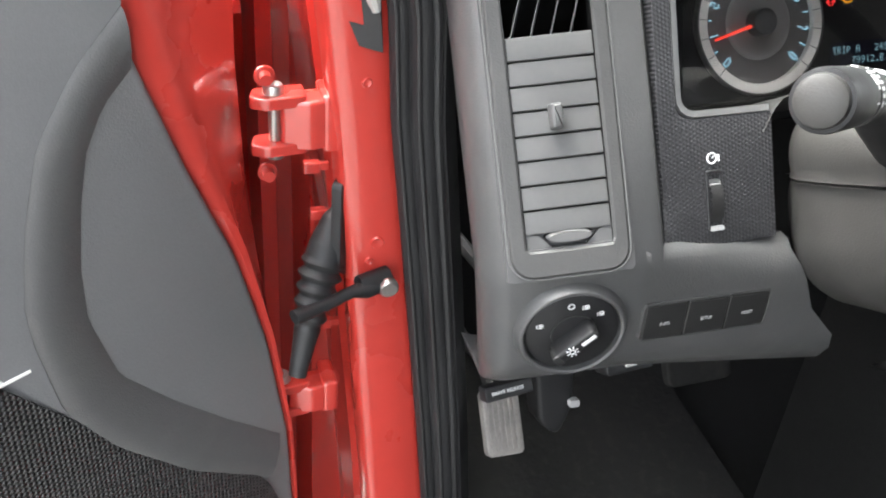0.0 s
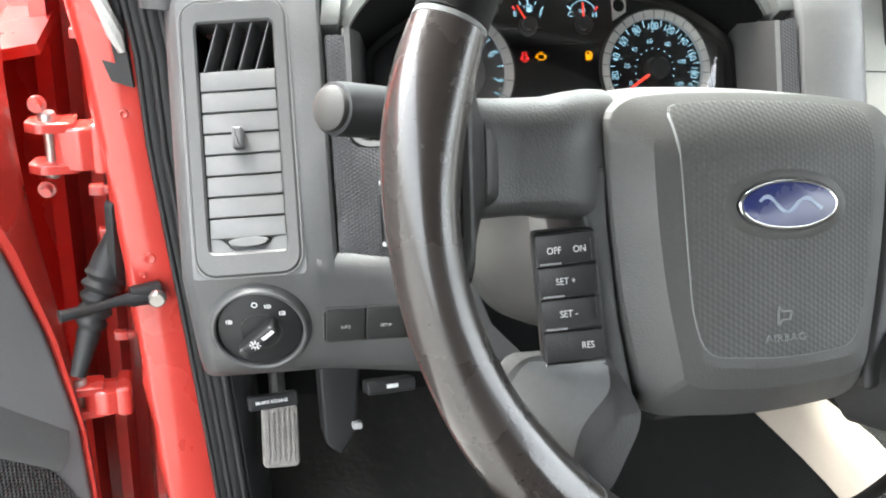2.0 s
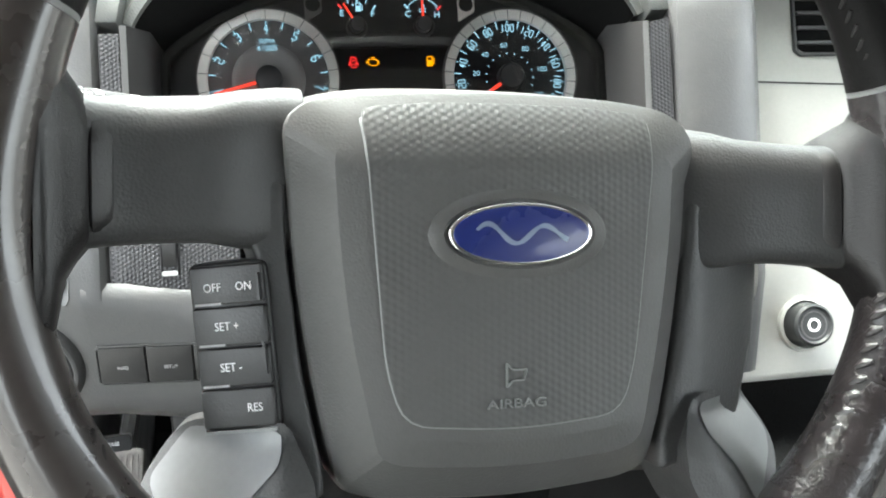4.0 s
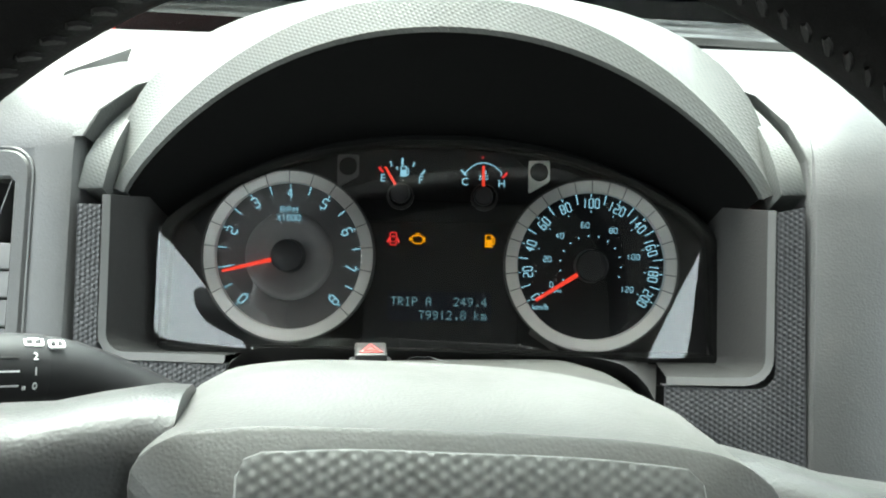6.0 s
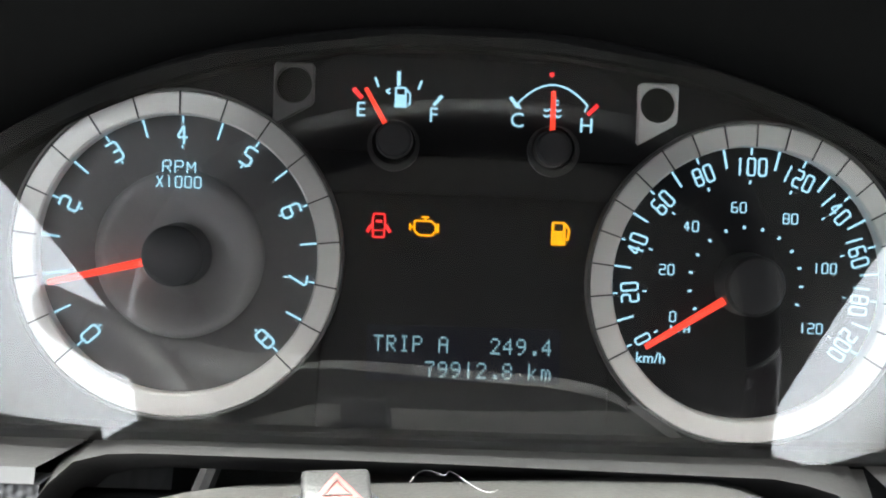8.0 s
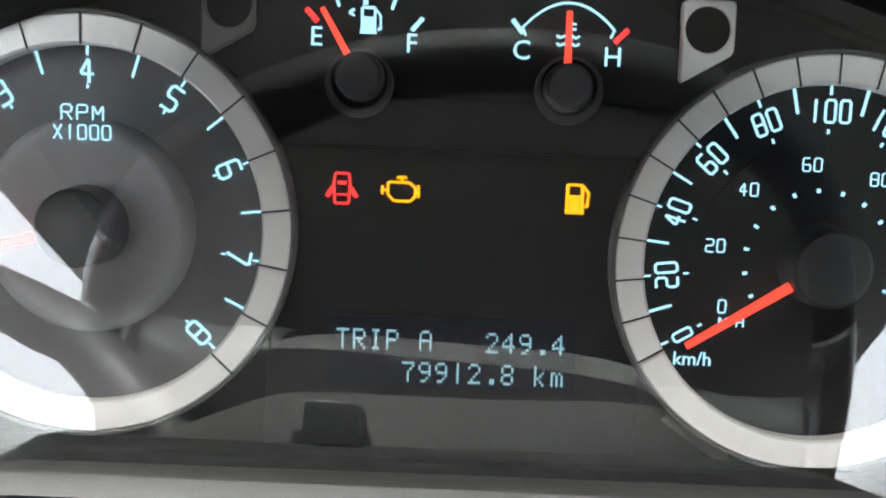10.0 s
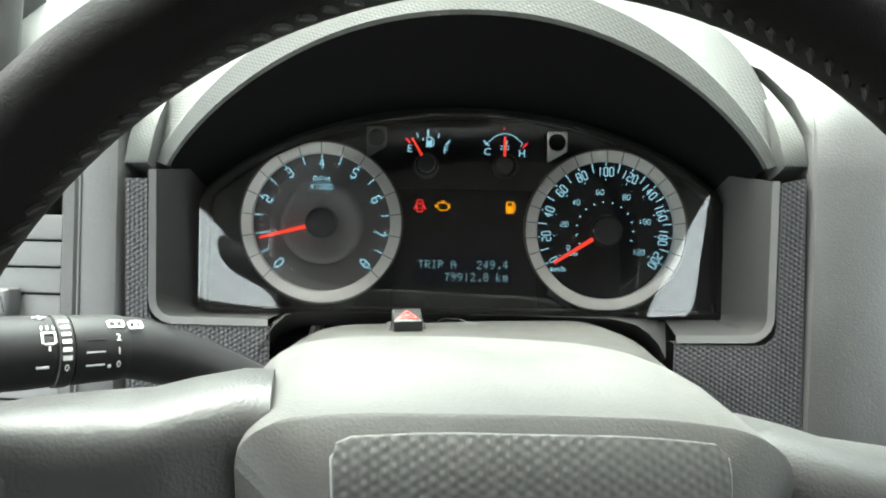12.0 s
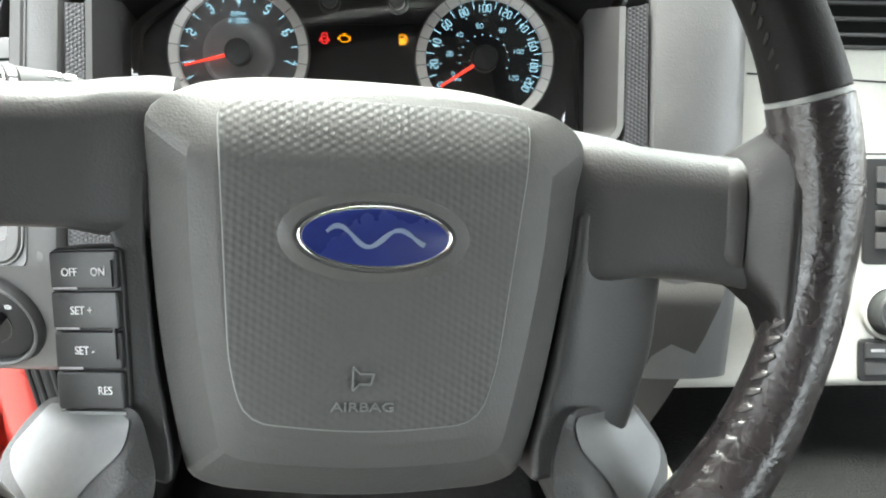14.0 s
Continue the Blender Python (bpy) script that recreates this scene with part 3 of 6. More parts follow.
part("top_pad", loft(rows, close=False), M_PAD, dash, "pale grey dash top", m=LIFT)
for x0, x1 in ((0.02, 0.22), (0.30, 0.62)):
    part("defroster_slot", box(x0, x1, 0.485, 0.515, 1.120, 1.1345, 0.004), M_CAVITY, dash, "black defroster slot", m=LIFT)

# outside: cowl, wipers, bonnet and fender of the car
bm = loft([[(x, 0.60, 1.150), (x, 0.66, 1.165), (x, 0.72, 1.150), (x, 0.76, 1.135)] for x in np.linspace(-0.40, 1.06, 7)], close=False)
tagged(part("cowl", thicken(bm, 0.01), M_BLACK), "black plastic cowl under the windscreen", "cowl", kind="structure")
for x0 in (0.18, 0.75):
    wp = thing("windscreen_wiper", Matrix(), "black windscreen wiper at rest on the glass", "wiper", "windscreen wipers")
    part("arm", tube([(x0 + 0.25, 0.70, 1.17), (x0 + 0.05, 0.625, 1.19), (x0 - 0.1, 0.600, 1.195)], 0.006, 8), M_BLACK, wp)
    part("blade", tube([(x0 + 0.14, 0.612, 1.188), (x0 - 0.1, 0.600, 1.198), (x0 - 0.34, 0.604, 1.188)], 0.005, 8), M_RUBBER, wp)
bm = loft([[(x, 0.76, 1.128), (x, 0.95, 1.120 - 0.03 * ((x - 0.33) / 0.75) ** 2), (x, 1.5, 1.06 - 0.03 * ((x - 0.33) / 0.75) ** 2), (x, 1.75, 0.98)] for x in np.linspace(-0.42, 1.08, 9)], close=False)
tagged(part("bonnet", thicken(bm, 0.02), M_RED), "red painted bonnet in front of the windscreen", "bonnet", kind="structure")
bm = loft([[(-0.50, y, 0.35), (-0.505, y, 0.9), (-0.49, y, 1.08), (-0.45, y, 1.13), (-0.40, y, 1.14)] for y in (0.10, 0.5, 1.0, 1.7)], close=False)
tagged(part("fender", thicken(bm, 0.01), M_RED), "red painted front fender", "fender", kind="structure")
bm = box(-0.50, -0.30, 0.30, 0.32, 0.3, 1.235)
tagged(part("wall_fender", bm, M_RED), "red closing panel inside the fender", "wall", kind="structure")

# ---- centre stack ----
stack = thing("centre_stack", MS, "silver painted centre stack beside the dash pad", "dashboard panel")
o = rounded([(-0.030, 0.11), (-0.036, -0.06), (-0.050, -0.11), (-0.074, -0.19), (-0.084, -0.218), (0.20, -0.214), (0.20, 0.11)], [0.01, 0.03, 0.03, 0.03, 0.012, 0.02, 0.01], 6)
part("panel", prism(o, -0.09, 0.002, 0.006), M_CONSOLE, stack)
part("joint", bar(-0.024, 0.004, 0.2, -0.006, 0.0012, 0.0, 0.0024), M_BLACK, stack)
part("joint", bar(-0.024, -0.052, 0.2, -0.050, 0.0010, 0.0, 0.0024), M_BLACK, stack)


def stack_vent(x0, x1, y0, y1):
    v = thing("centre_air_vent", MS, "black horizontal-slat air vent in the silver stack", "air vent")
    part("frame", frame_plate(rrect(x1 - x0, y1 - y0, 0.004, 4, (x0 + x1) / 2, (y0 + y1) / 2), rrect(x1 - x0 - 0.006, y1 - y0 - 0.006, 0.003, 4, (x0 + x1) / 2, (y0 + y1) / 2), -0.01, 0.004, 60, 0.001), M_DASH2, v)
    part("duct", prism(rrect(x1 - x0 - 0.004, y1 - y0 - 0.004, 0.003, 4, (x0 + x1) / 2, (y0 + y1) / 2), 0.001, 0.0024), M_CAVITY, v)
    for k in range(6):
        y = y0 + 0.010 + (y1 - y0 - 0.02) * k / 5
        part("slat", box(x0 + 0.003, x1 - 0.003, y - 0.0012, y + 0.0012, 0.002, 0.006, 0.0005), M_SLAT, v)


stack_vent(0.010, 0.155, 0.022, 0.098)
radio = thing("radio", MS, "black car radio with rows of small buttons", "radio")
part("face", prism(rrect(0.150, 0.075, 0.004, 4, 0.135, -0.092), 0.0, 0.0045, 0.001), M_BLACK, radio)
for r in range(4):
    for c in range(6):
        part("button", prism(rrect(0.019, 0.0115, 0.001, 3, 0.078 + 0.0215 * c, -0.066 - 0.0155 * r), 0.003, 0.0062, 0.0006), M_DASH2, radio)
part("volume_knob", lathe([(0.0, 0.016), (0.012, 0.016), (0.0135, 0.014), (0.014, 0.003)], 36), M_KNOB, radio, m=pose(0.092, -0.102, 0.002))
hvac = thing("heater_controls", MS, "black heater control strip with round knobs", "controls")
part("strip", prism(rrect(0.140, 0.030, 0.004, 4, 0.128, -0.197), 0.0, 0.0045, 0.001), M_BLACK, hvac)
for c in range(5):
    part("button", prism(rrect(0.022, 0.011, 0.001, 3, 0.073 + 0.0245 * c, -0.190), 0.003, 0.0062, 0.0006), M_BTN, hvac)
    part("button", prism(rrect(0.022, 0.009, 0.001, 3, 0.073 + 0.0245 * c, -0.203), 0.003, 0.0062, 0.0006), M_BTN, hvac)
    part("print", bar(0.066 + 0.0245 * c, -0.190, 0.076 + 0.0245 * c, -0.190, 0.002, 0.0060, 0.0066), M_GPRINT, hvac)
for x, y, r in ((0.003, -0.177, 0.0165), (0.080, -0.163, 0.0165), (0.150, -0.163, 0.0165)):
    k = part("knob", lathe([(0.0, 0.016), (r * 0.72, 0.016), (r * 0.82, 0.0175), (r * 0.94, 0.016), (r, 0.002)], 40), M_KNOB, hvac, "round black rubber knob", m=pose(x, y, 0.002))
    part("collar", lathe([(r * 1.22, 0.0), (r * 1.2, 0.004), (r * 1.08, 0.005), (r * 1.04, 0.0)], 40), M_CONSOLE, k)
    part("mark", frame_plate(circle(r * 0.30, 20), circle(r * 0.20, 20), 0.015, 0.0166, 20), M_WHITE, k)
    part("cap_ring", frame_plate(circle(r * 0.62, 32), circle(r * 0.56, 32), 0.015, 0.0164, 32), M_DGREY, k)

# ---- centre console, gear lever ----
cons = thing("centre_console", Matrix(), "grey and silver centre console between the seats", "console")
bm = loft([[(0.224, y, z0), (0.224, y, z - 0.03), (0.232, y, z - 0.008), (0.250, y, z), (0.48, y, z), (0.50, y, z - 0.02), (0.50, y, z0)] for y, z, z0 in ((0.10, 0.915, 0.40), (-0.10, 0.920, 0.40), (-0.17, 0.928, 0.40), (-0.25, 0.942, 0.40), (-0.40, 0.945, 0.40), (-1.0, 0.90, 0.40))], close=False)
part("body", bm, M_CARPET, cons, "dark carpeted console body")
low = resample([(-0.100, 0.868), (-0.16, 0.878), (-0.225, 0.887), (-0.42, 0.895), (-0.9, 0.86)], 24, False)
high = resample([(-0.160, 0.924), (-0.185, 0.934), (-0.25, 0.946), (-0.42, 0.950), (-0.9, 0.91)], 24, False)
bm = loft([[(0.221, *a), (0.2205, *(a * 0.4 + b * 0.6)), (0.224, *(a * 0.08 + b * 0.92)), (0.232, b[0], b[1] + 0.003)] for a, b in zip(low, high)], close=False)
part("side_trim", thicken(bm, 0.003), M_BEIGE, cons, "pale beige side trim")
gear = thing("gear_lever", pose(0.375, -0.27, 0.935), "black gear lever with a silver cap on the console", "gear lever")
part("boot", lathe([(0.045, 0.0), (0.036, 0.02), (0.022, 0.045), (0.012, 0.06)], 24), M_LEATHER, gear)
part("shaft", lathe([(0.007, 0.05), (0.007, 0.12)], 16), M_CHROME, gear)
part("knob", lathe([(0.010, 0.11), (0.020, 0.125), (0.024, 0.15), (0.021, 0.178), (0.012, 0.188), (0.0, 0.19)], 28), M_BLACK, gear)
part("cap", lathe([(0.0185, 0.180), (0.012, 0.1895), (0.0, 0.192)], 28), M_SILVER, gear)

# ---- steering wheel ----
MWR = MW @ pose(0.003, -0.0005, 0, 0, 0, -3.5) @ Matrix.Diagonal((1.045, 1.045, 1.045, 1))
wheel = thing("steering_wheel", MWR, "black leather four-spoke steering wheel with a grey airbag pad", "steering wheel")
R_RIM = 0.1855


def rim_arc(a0, a1, n):
    """Path and tube radius of a stretch of the rim between two angles in degrees."""
    path, rad = [], []
    for i in range(n + 1):
        a = a0 + (a1 - a0) * i / n
        r = 0.0156
        for c in (170, 10, 222, 318):
            d = abs((a - c + 180) % 360 - 180)
            r += 0.0026 * math.exp(-(d / 13) ** 2)
        t = radians(a)
        path.append((-0.001 + R_RIM * math.cos(t), R_RIM * math.sin(t), 0.0))
        rad.append(r)
    return path, rad


for name, a0, a1, n, mt, lb in (("rim_top", 18, 157, 60, M_RIM, "creased black leather"), ("rim_side", 158, 232, 36, M_GRIP, "smooth worn black leather"),
                                ("rim_bottom", 233, 303, 32, M_LEATHER, "creased black leather"), ("rim_side", 304, 377, 36, M_CREASE, "creased shiny black leather")):
    p, r = rim_arc(a0, a1, n)
    part(name, tube(p, r, 24, flat=1.08), mt, wheel, lb)
for a in (157.5, 17.5, 232.5, 303.5):
    p, r = rim_arc(a - 0.35, a + 0.35, 2)
    part("seam", tube(p, [q * 0.985 for q in r], 24, flat=1.08), M_LINE, wheel)
# stitching along the inner side of the rim
bm = bmesh.new()
for a0, a1 in ((20, 155), (161, 196), (206, 300)):
    for k in range(int((a1 - a0) / 2.2)):
        t = radians(a0 + 2.2 * k)
        c = Vector((math.cos(t), math.sin(t), 0))
        s = Vector((-math.sin(t), math.cos(t), 0))
        o = c * (R_RIM - 0.0143) + Vector((-0.001, 0, 0.0068))
        tube([o - s * 0.0022 + Vector((0, 0, -0.002)) - c * 0.001, o + c * 0.0004, o + s * 0.0022 + Vector((0, 0, 0.0018)) + c * 0.0004], [0.0008, 0.0015, 0.0008], 6, bm=bm)
tagged(part("stitching", bm, M_LEATHER, wheel, "raised dark stitching"), kind="stuff")
bm = bmesh.new()
for k in range(22):
    t = radians(305 + 2.5 * k)
    c = Vector((math.cos(t), math.sin(t), 0))
    s = Vector((-math.sin(t), math.cos(t), 0))
    o = c * (R_RIM - 0.0146) + Vector((-0.001, 0, 0.0070))
    tube([o - s * 0.0030 + Vector((0, 0, -0.003)) - c * 0.001, o + c * 0.0002, o + s * 0.0018 + Vector((0, 0, 0.0030)) + c * 0.0016], [0.0010, 0.0023, 0.0010], 8, bm=bm)
tagged(part("stitching", bm, M_CREASE, wheel, "coarse raised dark stitching"), kind="stuff")


def pad_height(x, y):
    """How far the pad's face lies in front of the hub plane: a low dome that rolls back over the top edge."""
    z = 0.004 - 1.1 * x * x
    k = max(0.0, y - 0.016)
    z -= 14.0 * k * k + 0.10 * k
    z -= 0.16 * max(0, -0.085 - y)
    return z


def domed(outline, base, lift=0.0, bevel=0.006, rings=8, height=pad_height, steps=4):
    """A cushion over an outline: side wall, rounded shoulder and a domed face."""
    o = np.array(outline, float)
    c = o.mean(0)
    loops = [[(x, y, base) for x, y in o]]
    for i in range(steps + 1):
        a = math.pi / 2 * i / steps
        q = inset(o, bevel * (1 - math.cos(a)))
        loops.append([(x, y, height(x, y) + lift - bevel * (1 - math.sin(a))) for x, y in q])
    q = inset(o, bevel)
    for i in range(1, rings):
        k = 1 - i / rings
        loops.append([(x, y, height(x, y) + lift) for x, y in (c + (q - c) * k)])
    bm = loft(loops, caps=(True, False))
    bm.verts.ensure_lookup_table()
    n = len(o)
    v = bm.verts.new((c[0], c[1], height(*c) + lift))
    last = bm.verts[len(bm.verts) - 1 - n:len(bm.verts) - 1]
    for i in range(n):
        bm.faces.new((last[i], last[(i + 1) % n], v))
    return bm


pad_o = resample(rounded([(-0.0875, 0.036), (-0.0850, -0.010), (-0.0795, -0.055), (-0.0680, -0.108), (-0.055, -0.1125), (0.0, -0.116), (0.055, -0.1125), (0.0675, -0.108), (0.0785, -0.055), (0.0850, -0.010), (0.0875, 0.033), (0.072, 0.043), (0.045, 0.0465), (0.0, 0.0475), (-0.05, 0.0465), (-0.075, 0.044)],
                         [0.009, 0.03, 0.03, 0.024, 0.02, 0.03, 0.02, 0.024, 0.03, 0.03, 0.009, 0.02, 0.03, 0.03, 0.03, 0.02], 8), 150)
# body of the pad: deep sides, a rounded shoulder, a wide bevelled border and the domed face
o = np.array(pad_o)
crest = lambda y, d: y + d * max(0.0, min(1.0, (y - 0.012) / 0.030))
low = lambda x: 1 - 0.6 * (x / 0.0875) ** 4
loops = [[(x * 0.985, crest(y, 0.0070 * low(x)), -0.112) for x, y in o], [(x, crest(y, 0.0085 * low(x)), -0.085) for x, y in o], [(x, crest(y, 0.0080 * low(x)), -0.060) for x, y in o], [(x, crest(y, 0.0045 * low(x)), -0.040 if y > 0.02 else -0.034) for x, y in o]]
cen = o.mean(0)
flat = lambda y: 1 - 0.97 * max(0.0, min(1.0, (y - 0.012) / 0.03))
for d, dz in ((1.0, -0.0185), (0.996, -0.0165), (0.985, -0.0150), (0.805, -0.0020), (0.690, -0.0001), (0.680, 0.0)):
    q = cen + (o - cen) * d
    loops.append([(x, y, pad_height(x, y) + dz * flat(y)) for x, y in q])
q = cen + (o - cen) * 0.68
for i in range(1, 12):
    k = 1 - i / 12
    loops.append([(x, y, pad_height(x, y)) for x, y in (cen + (q - cen) * k)])
part("airbag_pad", loft(loops, caps=(True, True)), M_WHEEL, wheel, "grained grey airbag pad", smooth=11)
ins_o = resample(rounded([(-0.0600, 0.0400), (-0.0525, -0.058), (-0.046, -0.080), (0.0, -0.0835), (0.044, -0.080), (0.0505, -0.058), (0.0612, 0.0400), (0.03, 0.0425), (-0.03, 0.0425)],
                         [0.006, 0.03, 0.012, 0.03, 0.012, 0.03, 0.006, 0.03, 0.03], 6), 96)
ins_y = max(q[1] for q in ins_o)
part("insert_groove", domed([(q[0] * 1.009, min(q[1] * 1.009, ins_y - 0.006)) for q in ins_o], -0.03, 0.0004, 0.0008, 8), M_LINE, wheel, "pale line for light caught on the joint edge")
part("insert", domed(ins_o, -0.03, 0.0006, 0.0003, 14), M_INSERT, wheel, "dimpled grey centre cover")
# oval badge: blue field, bright edge, plain silver strokes
def oval(a, b, n=64):
    return [(a * math.cos(2 * math.pi * i / n), -0.0085 + b * math.sin(2 * math.pi * i / n)) for i in range(n)]


part("badge_recess", frame_plate(oval(0.0365, 0.0185), oval(0.0300, 0.0125), 0.002, 0.0045, 64, 0.001, zi=0.0052), M_WHEEL, wheel, "grey surround")
badge = part("badge", prism(oval(0.0295, 0.0122), 0.0, 0.0066, 0.0012), M_CHROME, wheel, "chrome edged oval badge")
part("field", prism(oval(0.0278, 0.0108), 0.004, 0.0070, 0.0004), M_BLUE, badge, "deep blue field")
wave = [(-0.0185 + 0.037 * t, -0.0085 + 0.0042 * math.sin(3.2 * math.pi * t + 0.4) * (1 - 0.35 * t)) for t in np.linspace(0, 1, 30)]
bm = bmesh.new()
for k, (a, b) in enumerate(zip(wave, wave[1:])):
    bar(*a, *b, 0.0012 + 0.0008 * abs(math.sin(k * 0.5)), 0.0070, 0.0074, bm=bm)
part("wave", bm, M_EMB, badge, "plain silver wave")
# pressed horn sign and lettering, pale colour for the light on their edges
bm = bmesh.new()
for a, b in (((-0.0075, -0.058), (-0.0075, -0.067)), ((-0.0075, -0.058), (-0.0035, -0.0605)), ((-0.0075, -0.067), (-0.0035, -0.0645)), ((-0.0035, -0.0605), (0.0055, -0.0605)), ((0.0055, -0.0605), (0.0035, -0.0645)), ((0.0035, -0.0645), (-0.0035, -0.0645))):
    bar(a[0] * 0.62 - 0.0015, a[1], b[0] * 0.62 - 0.0015, b[1], 0.0006, 0.0040, 0.0058, bm=bm)
part("horn_sign", bm, M_LINE, wheel, "pressed horn sign")
text("airbag_lettering", "AIRBAG", 0.0050, M_LINE, wheel, -0.002, -0.0735, 0.0054, wide=1.40, thick=0.0005)

# spokes, switch pod and lower arms
def spoke_section(x, yc, h, zc, t):
    r = min(0.022, t * 0.42)
    return [(x, yc + y, zc + z) for y, z in rounded([(h / 2, t / 2), (-h / 2, t / 2), (-h / 2, -t / 2), (h / 2, -t / 2)], [r, min(0.010, r), min(0.010, r), r], 6)]


for sx in (-1, 1):
    secs = [(0.0780, 0.0180, 0.065, -0.0480, 0.052), (0.0870, 0.0180, 0.065, -0.0475, 0.053), (0.103, 0.0172, 0.061, -0.0420, 0.058), (0.115, 0.0170, 0.056, -0.0385, 0.057), (0.135, 0.0165, 0.055, -0.0360, 0.052), (0.152, 0.0155, 0.055, -0.0300, 0.046), (0.168, 0.0140, 0.056, -0.014, 0.030)]
    secs = [(x, y if sx < 0 else y - 0.0110 - 0.02 * (x - 0.07), h, z, t) for x, y, h, z, t in secs]
    part("spoke", loft([spoke_section(sx * x, y, h, z, t) for x, y, h, z, t in secs]), M_HOUSING, wheel, "grained grey spoke")
    # housing that drops from the spoke beside the pad
    tall = lambda x, y: -0.0185 - 0.36 * max(0.0, x - 0.092)
    if sx < 0:
        o = [(-0.0868, 0.012), (-0.118, 0.012), (-0.118, -0.0005), (-0.106, -0.005), (-0.0985, -0.013), (-0.0945, -0.030), (-0.0890, -0.083), (-0.084, -0.108), (-0.0725, -0.112), (-0.0730, -0.098), (-0.0808, -0.060), (-0.0860, -0.015)]
    else:
        o = [(0.0735, -0.112), (0.096, -0.107), (0.118, -0.094), (0.130, -0.055), (0.1325, -0.022), (0.124, -0.006), (0.118, 0.004), (0.0868, 0.006), (0.0858, -0.015), (0.0800, -0.060), (0.0725, -0.098)]
    o = resample(rounded(o, [0.002] + [0.006] * (len(o) - 2) + [0.002], 4), 90)
    part("switch_pod", prism(o, -0.060, -0.0185, 0.002) if sx < 0 else domed(o, -0.060, bevel=0.004, rings=5, height=tall), M_HOUSING, wheel, "grained grey housing")
    o = [(-0.0890, -0.0815), (-0.0790, -0.107), (-0.098, -0.140), (-0.118, -0.140), (-0.1400, -0.108), (-0.1320, -0.094), (-0.121, -0.0815)]
    o = resample(rounded([(-sx * x, y) for x, y in o][::-sx], [0.003, 0.010, 0.008, 0.008, 0.010, 0.012, 0.005][::-sx], 5), 80)
    low = lambda x, y: min(-0.004, -0.0145 - 0.62 * max(0.0, abs(x) - 0.090) + 0.55 * max(0.0, -0.086 - y))
    arm = part("lower_spoke", domed(o, -0.060, bevel=0.003, rings=8, height=low), M_HOUSING, wheel, "grained grey lower spoke")
    o = [(-0.1215, -0.0825), (-0.0905, -0.0830), (-0.0915, -0.093), (-0.108, -0.110), (-0.115, -0.126), (-0.1345, -0.108), (-0.1365, -0.101), (-0.130, -0.093)]
    o = resample(rounded([(-sx * x, y) for x, y in o][::-sx], [0.002, 0.002, 0.006, 0.010, 0.004, 0.004, 0.004, 0.01][::-sx], 4), 70)
    part("facing", domed(o, -0.058, lift=0.0008, bevel=0.0012, rings=6, height=low), M_SPOKE, arm, "satin grey facing")
# leather cuffs where the rim spreads over the spoke ends, each behind a smooth collar
for sx in (-1, 1):
    dy = 0.0 if sx < 0 else -0.0105
    secs = [(0.1550, 0.0155, 0.046, -0.030, 0.046), (0.1560, 0.0155, 0.051, -0.028, 0.050), (0.1585, 0.0150, 0.056, -0.024, 0.046), (0.1630, 0.0150, 0.065, -0.015, 0.039), (0.1690, 0.0140, 0.076, -0.006, 0.031), (0.1750, 0.013, 0.092, -0.002, 0.027), (0.1850, 0.012, 0.104, 0.0, 0.020)]
    part("cuff", loft([[(sx * (x - 0.020 * (abs(q[1] - y - dy) / 0.054) ** 2 * (x - 0.155) / 0.030), q[1], q[2]) for q in spoke_section(x, y + dy, h, z, t)] for x, y, h, z, t in secs]), M_LEATHER, wheel, "creased black leather cuff")
    part("collar", loft([spoke_section(sx * x, y + dy, h, z, t) for x, y, h, z, t in ((0.1475, 0.0168, 0.047, -0.038, 0.0605), (0.1480, 0.0168, 0.0485, -0.038, 0.0620), (0.1545, 0.0158, 0.0505, -0.031, 0.054), (0.1555, 0.0156, 0.0490, -0.030, 0.051))]), M_LEATHER, wheel, "smooth dark collar")
# four cruise buttons, one above the other, on a tilted block
MB = pose(-0.1062, -0.0500, -0.0205, 0, 0, 5) @ pose(0, 0, 0, 0, -22, 0)
block = part("switch_block", prism(rrect(0.0300, 0.0635, 0.003, 4), -0.020, -0.0012, 0.001), M_BTN, wheel, "black switch block", m=MB)
for i, words in enumerate((("OFF", "ON"), ("SET +",), ("SET -",), ("RES",))):
    y = 0.0233 - 0.01555 * i
    btn = part("cruise_button", prism(rrect(0.0283, 0.0148, 0.0014, 3, 0, y), -0.006, 0.0012 + 0.0004 * (i % 2), 0.0008), M_BTN, block, "black button with white lettering")
    if len(words) == 2:
        text("lettering", words[0], 0.0046, M_WHITE, block, -0.0055, y - 0.0008, 0.0016, wide=0.85)
        text("lettering", words[1], 0.0046, M_WHITE, block, 0.0065, y - 0.0008, 0.0016, wide=0.85)
    else:
        text("lettering", words[0], 0.0046, M_WHITE, block, 0.0065 if i == 3 else -0.0012, y, 0.0019 if i % 2 else 0.0016, wide=0.85)
    if i < 3:
        part("marker", bar(-0.0125, y - 0.0068, -0.0025, y - 0.0068, 0.0008, 0.0006, 0.0019), M_GPRINT, block, "pale ridge")
part("lower_edge", bar(-0.0140, -0.0322, 0.0140, -0.0322, 0.0012, -0.004, 0.0012), M_LINE, block, "pale lower edge")
part("slider_edge", bar(0.0122, 0.0270, 0.0122, 0.0170, 0.0009, 0.0, 0.0026), M_BTN, block)
part("slider_edge", bar(0.0122, 0.0010, 0.0122, -0.0110, 0.0009, 0.0, 0.0026), M_BTN, block)

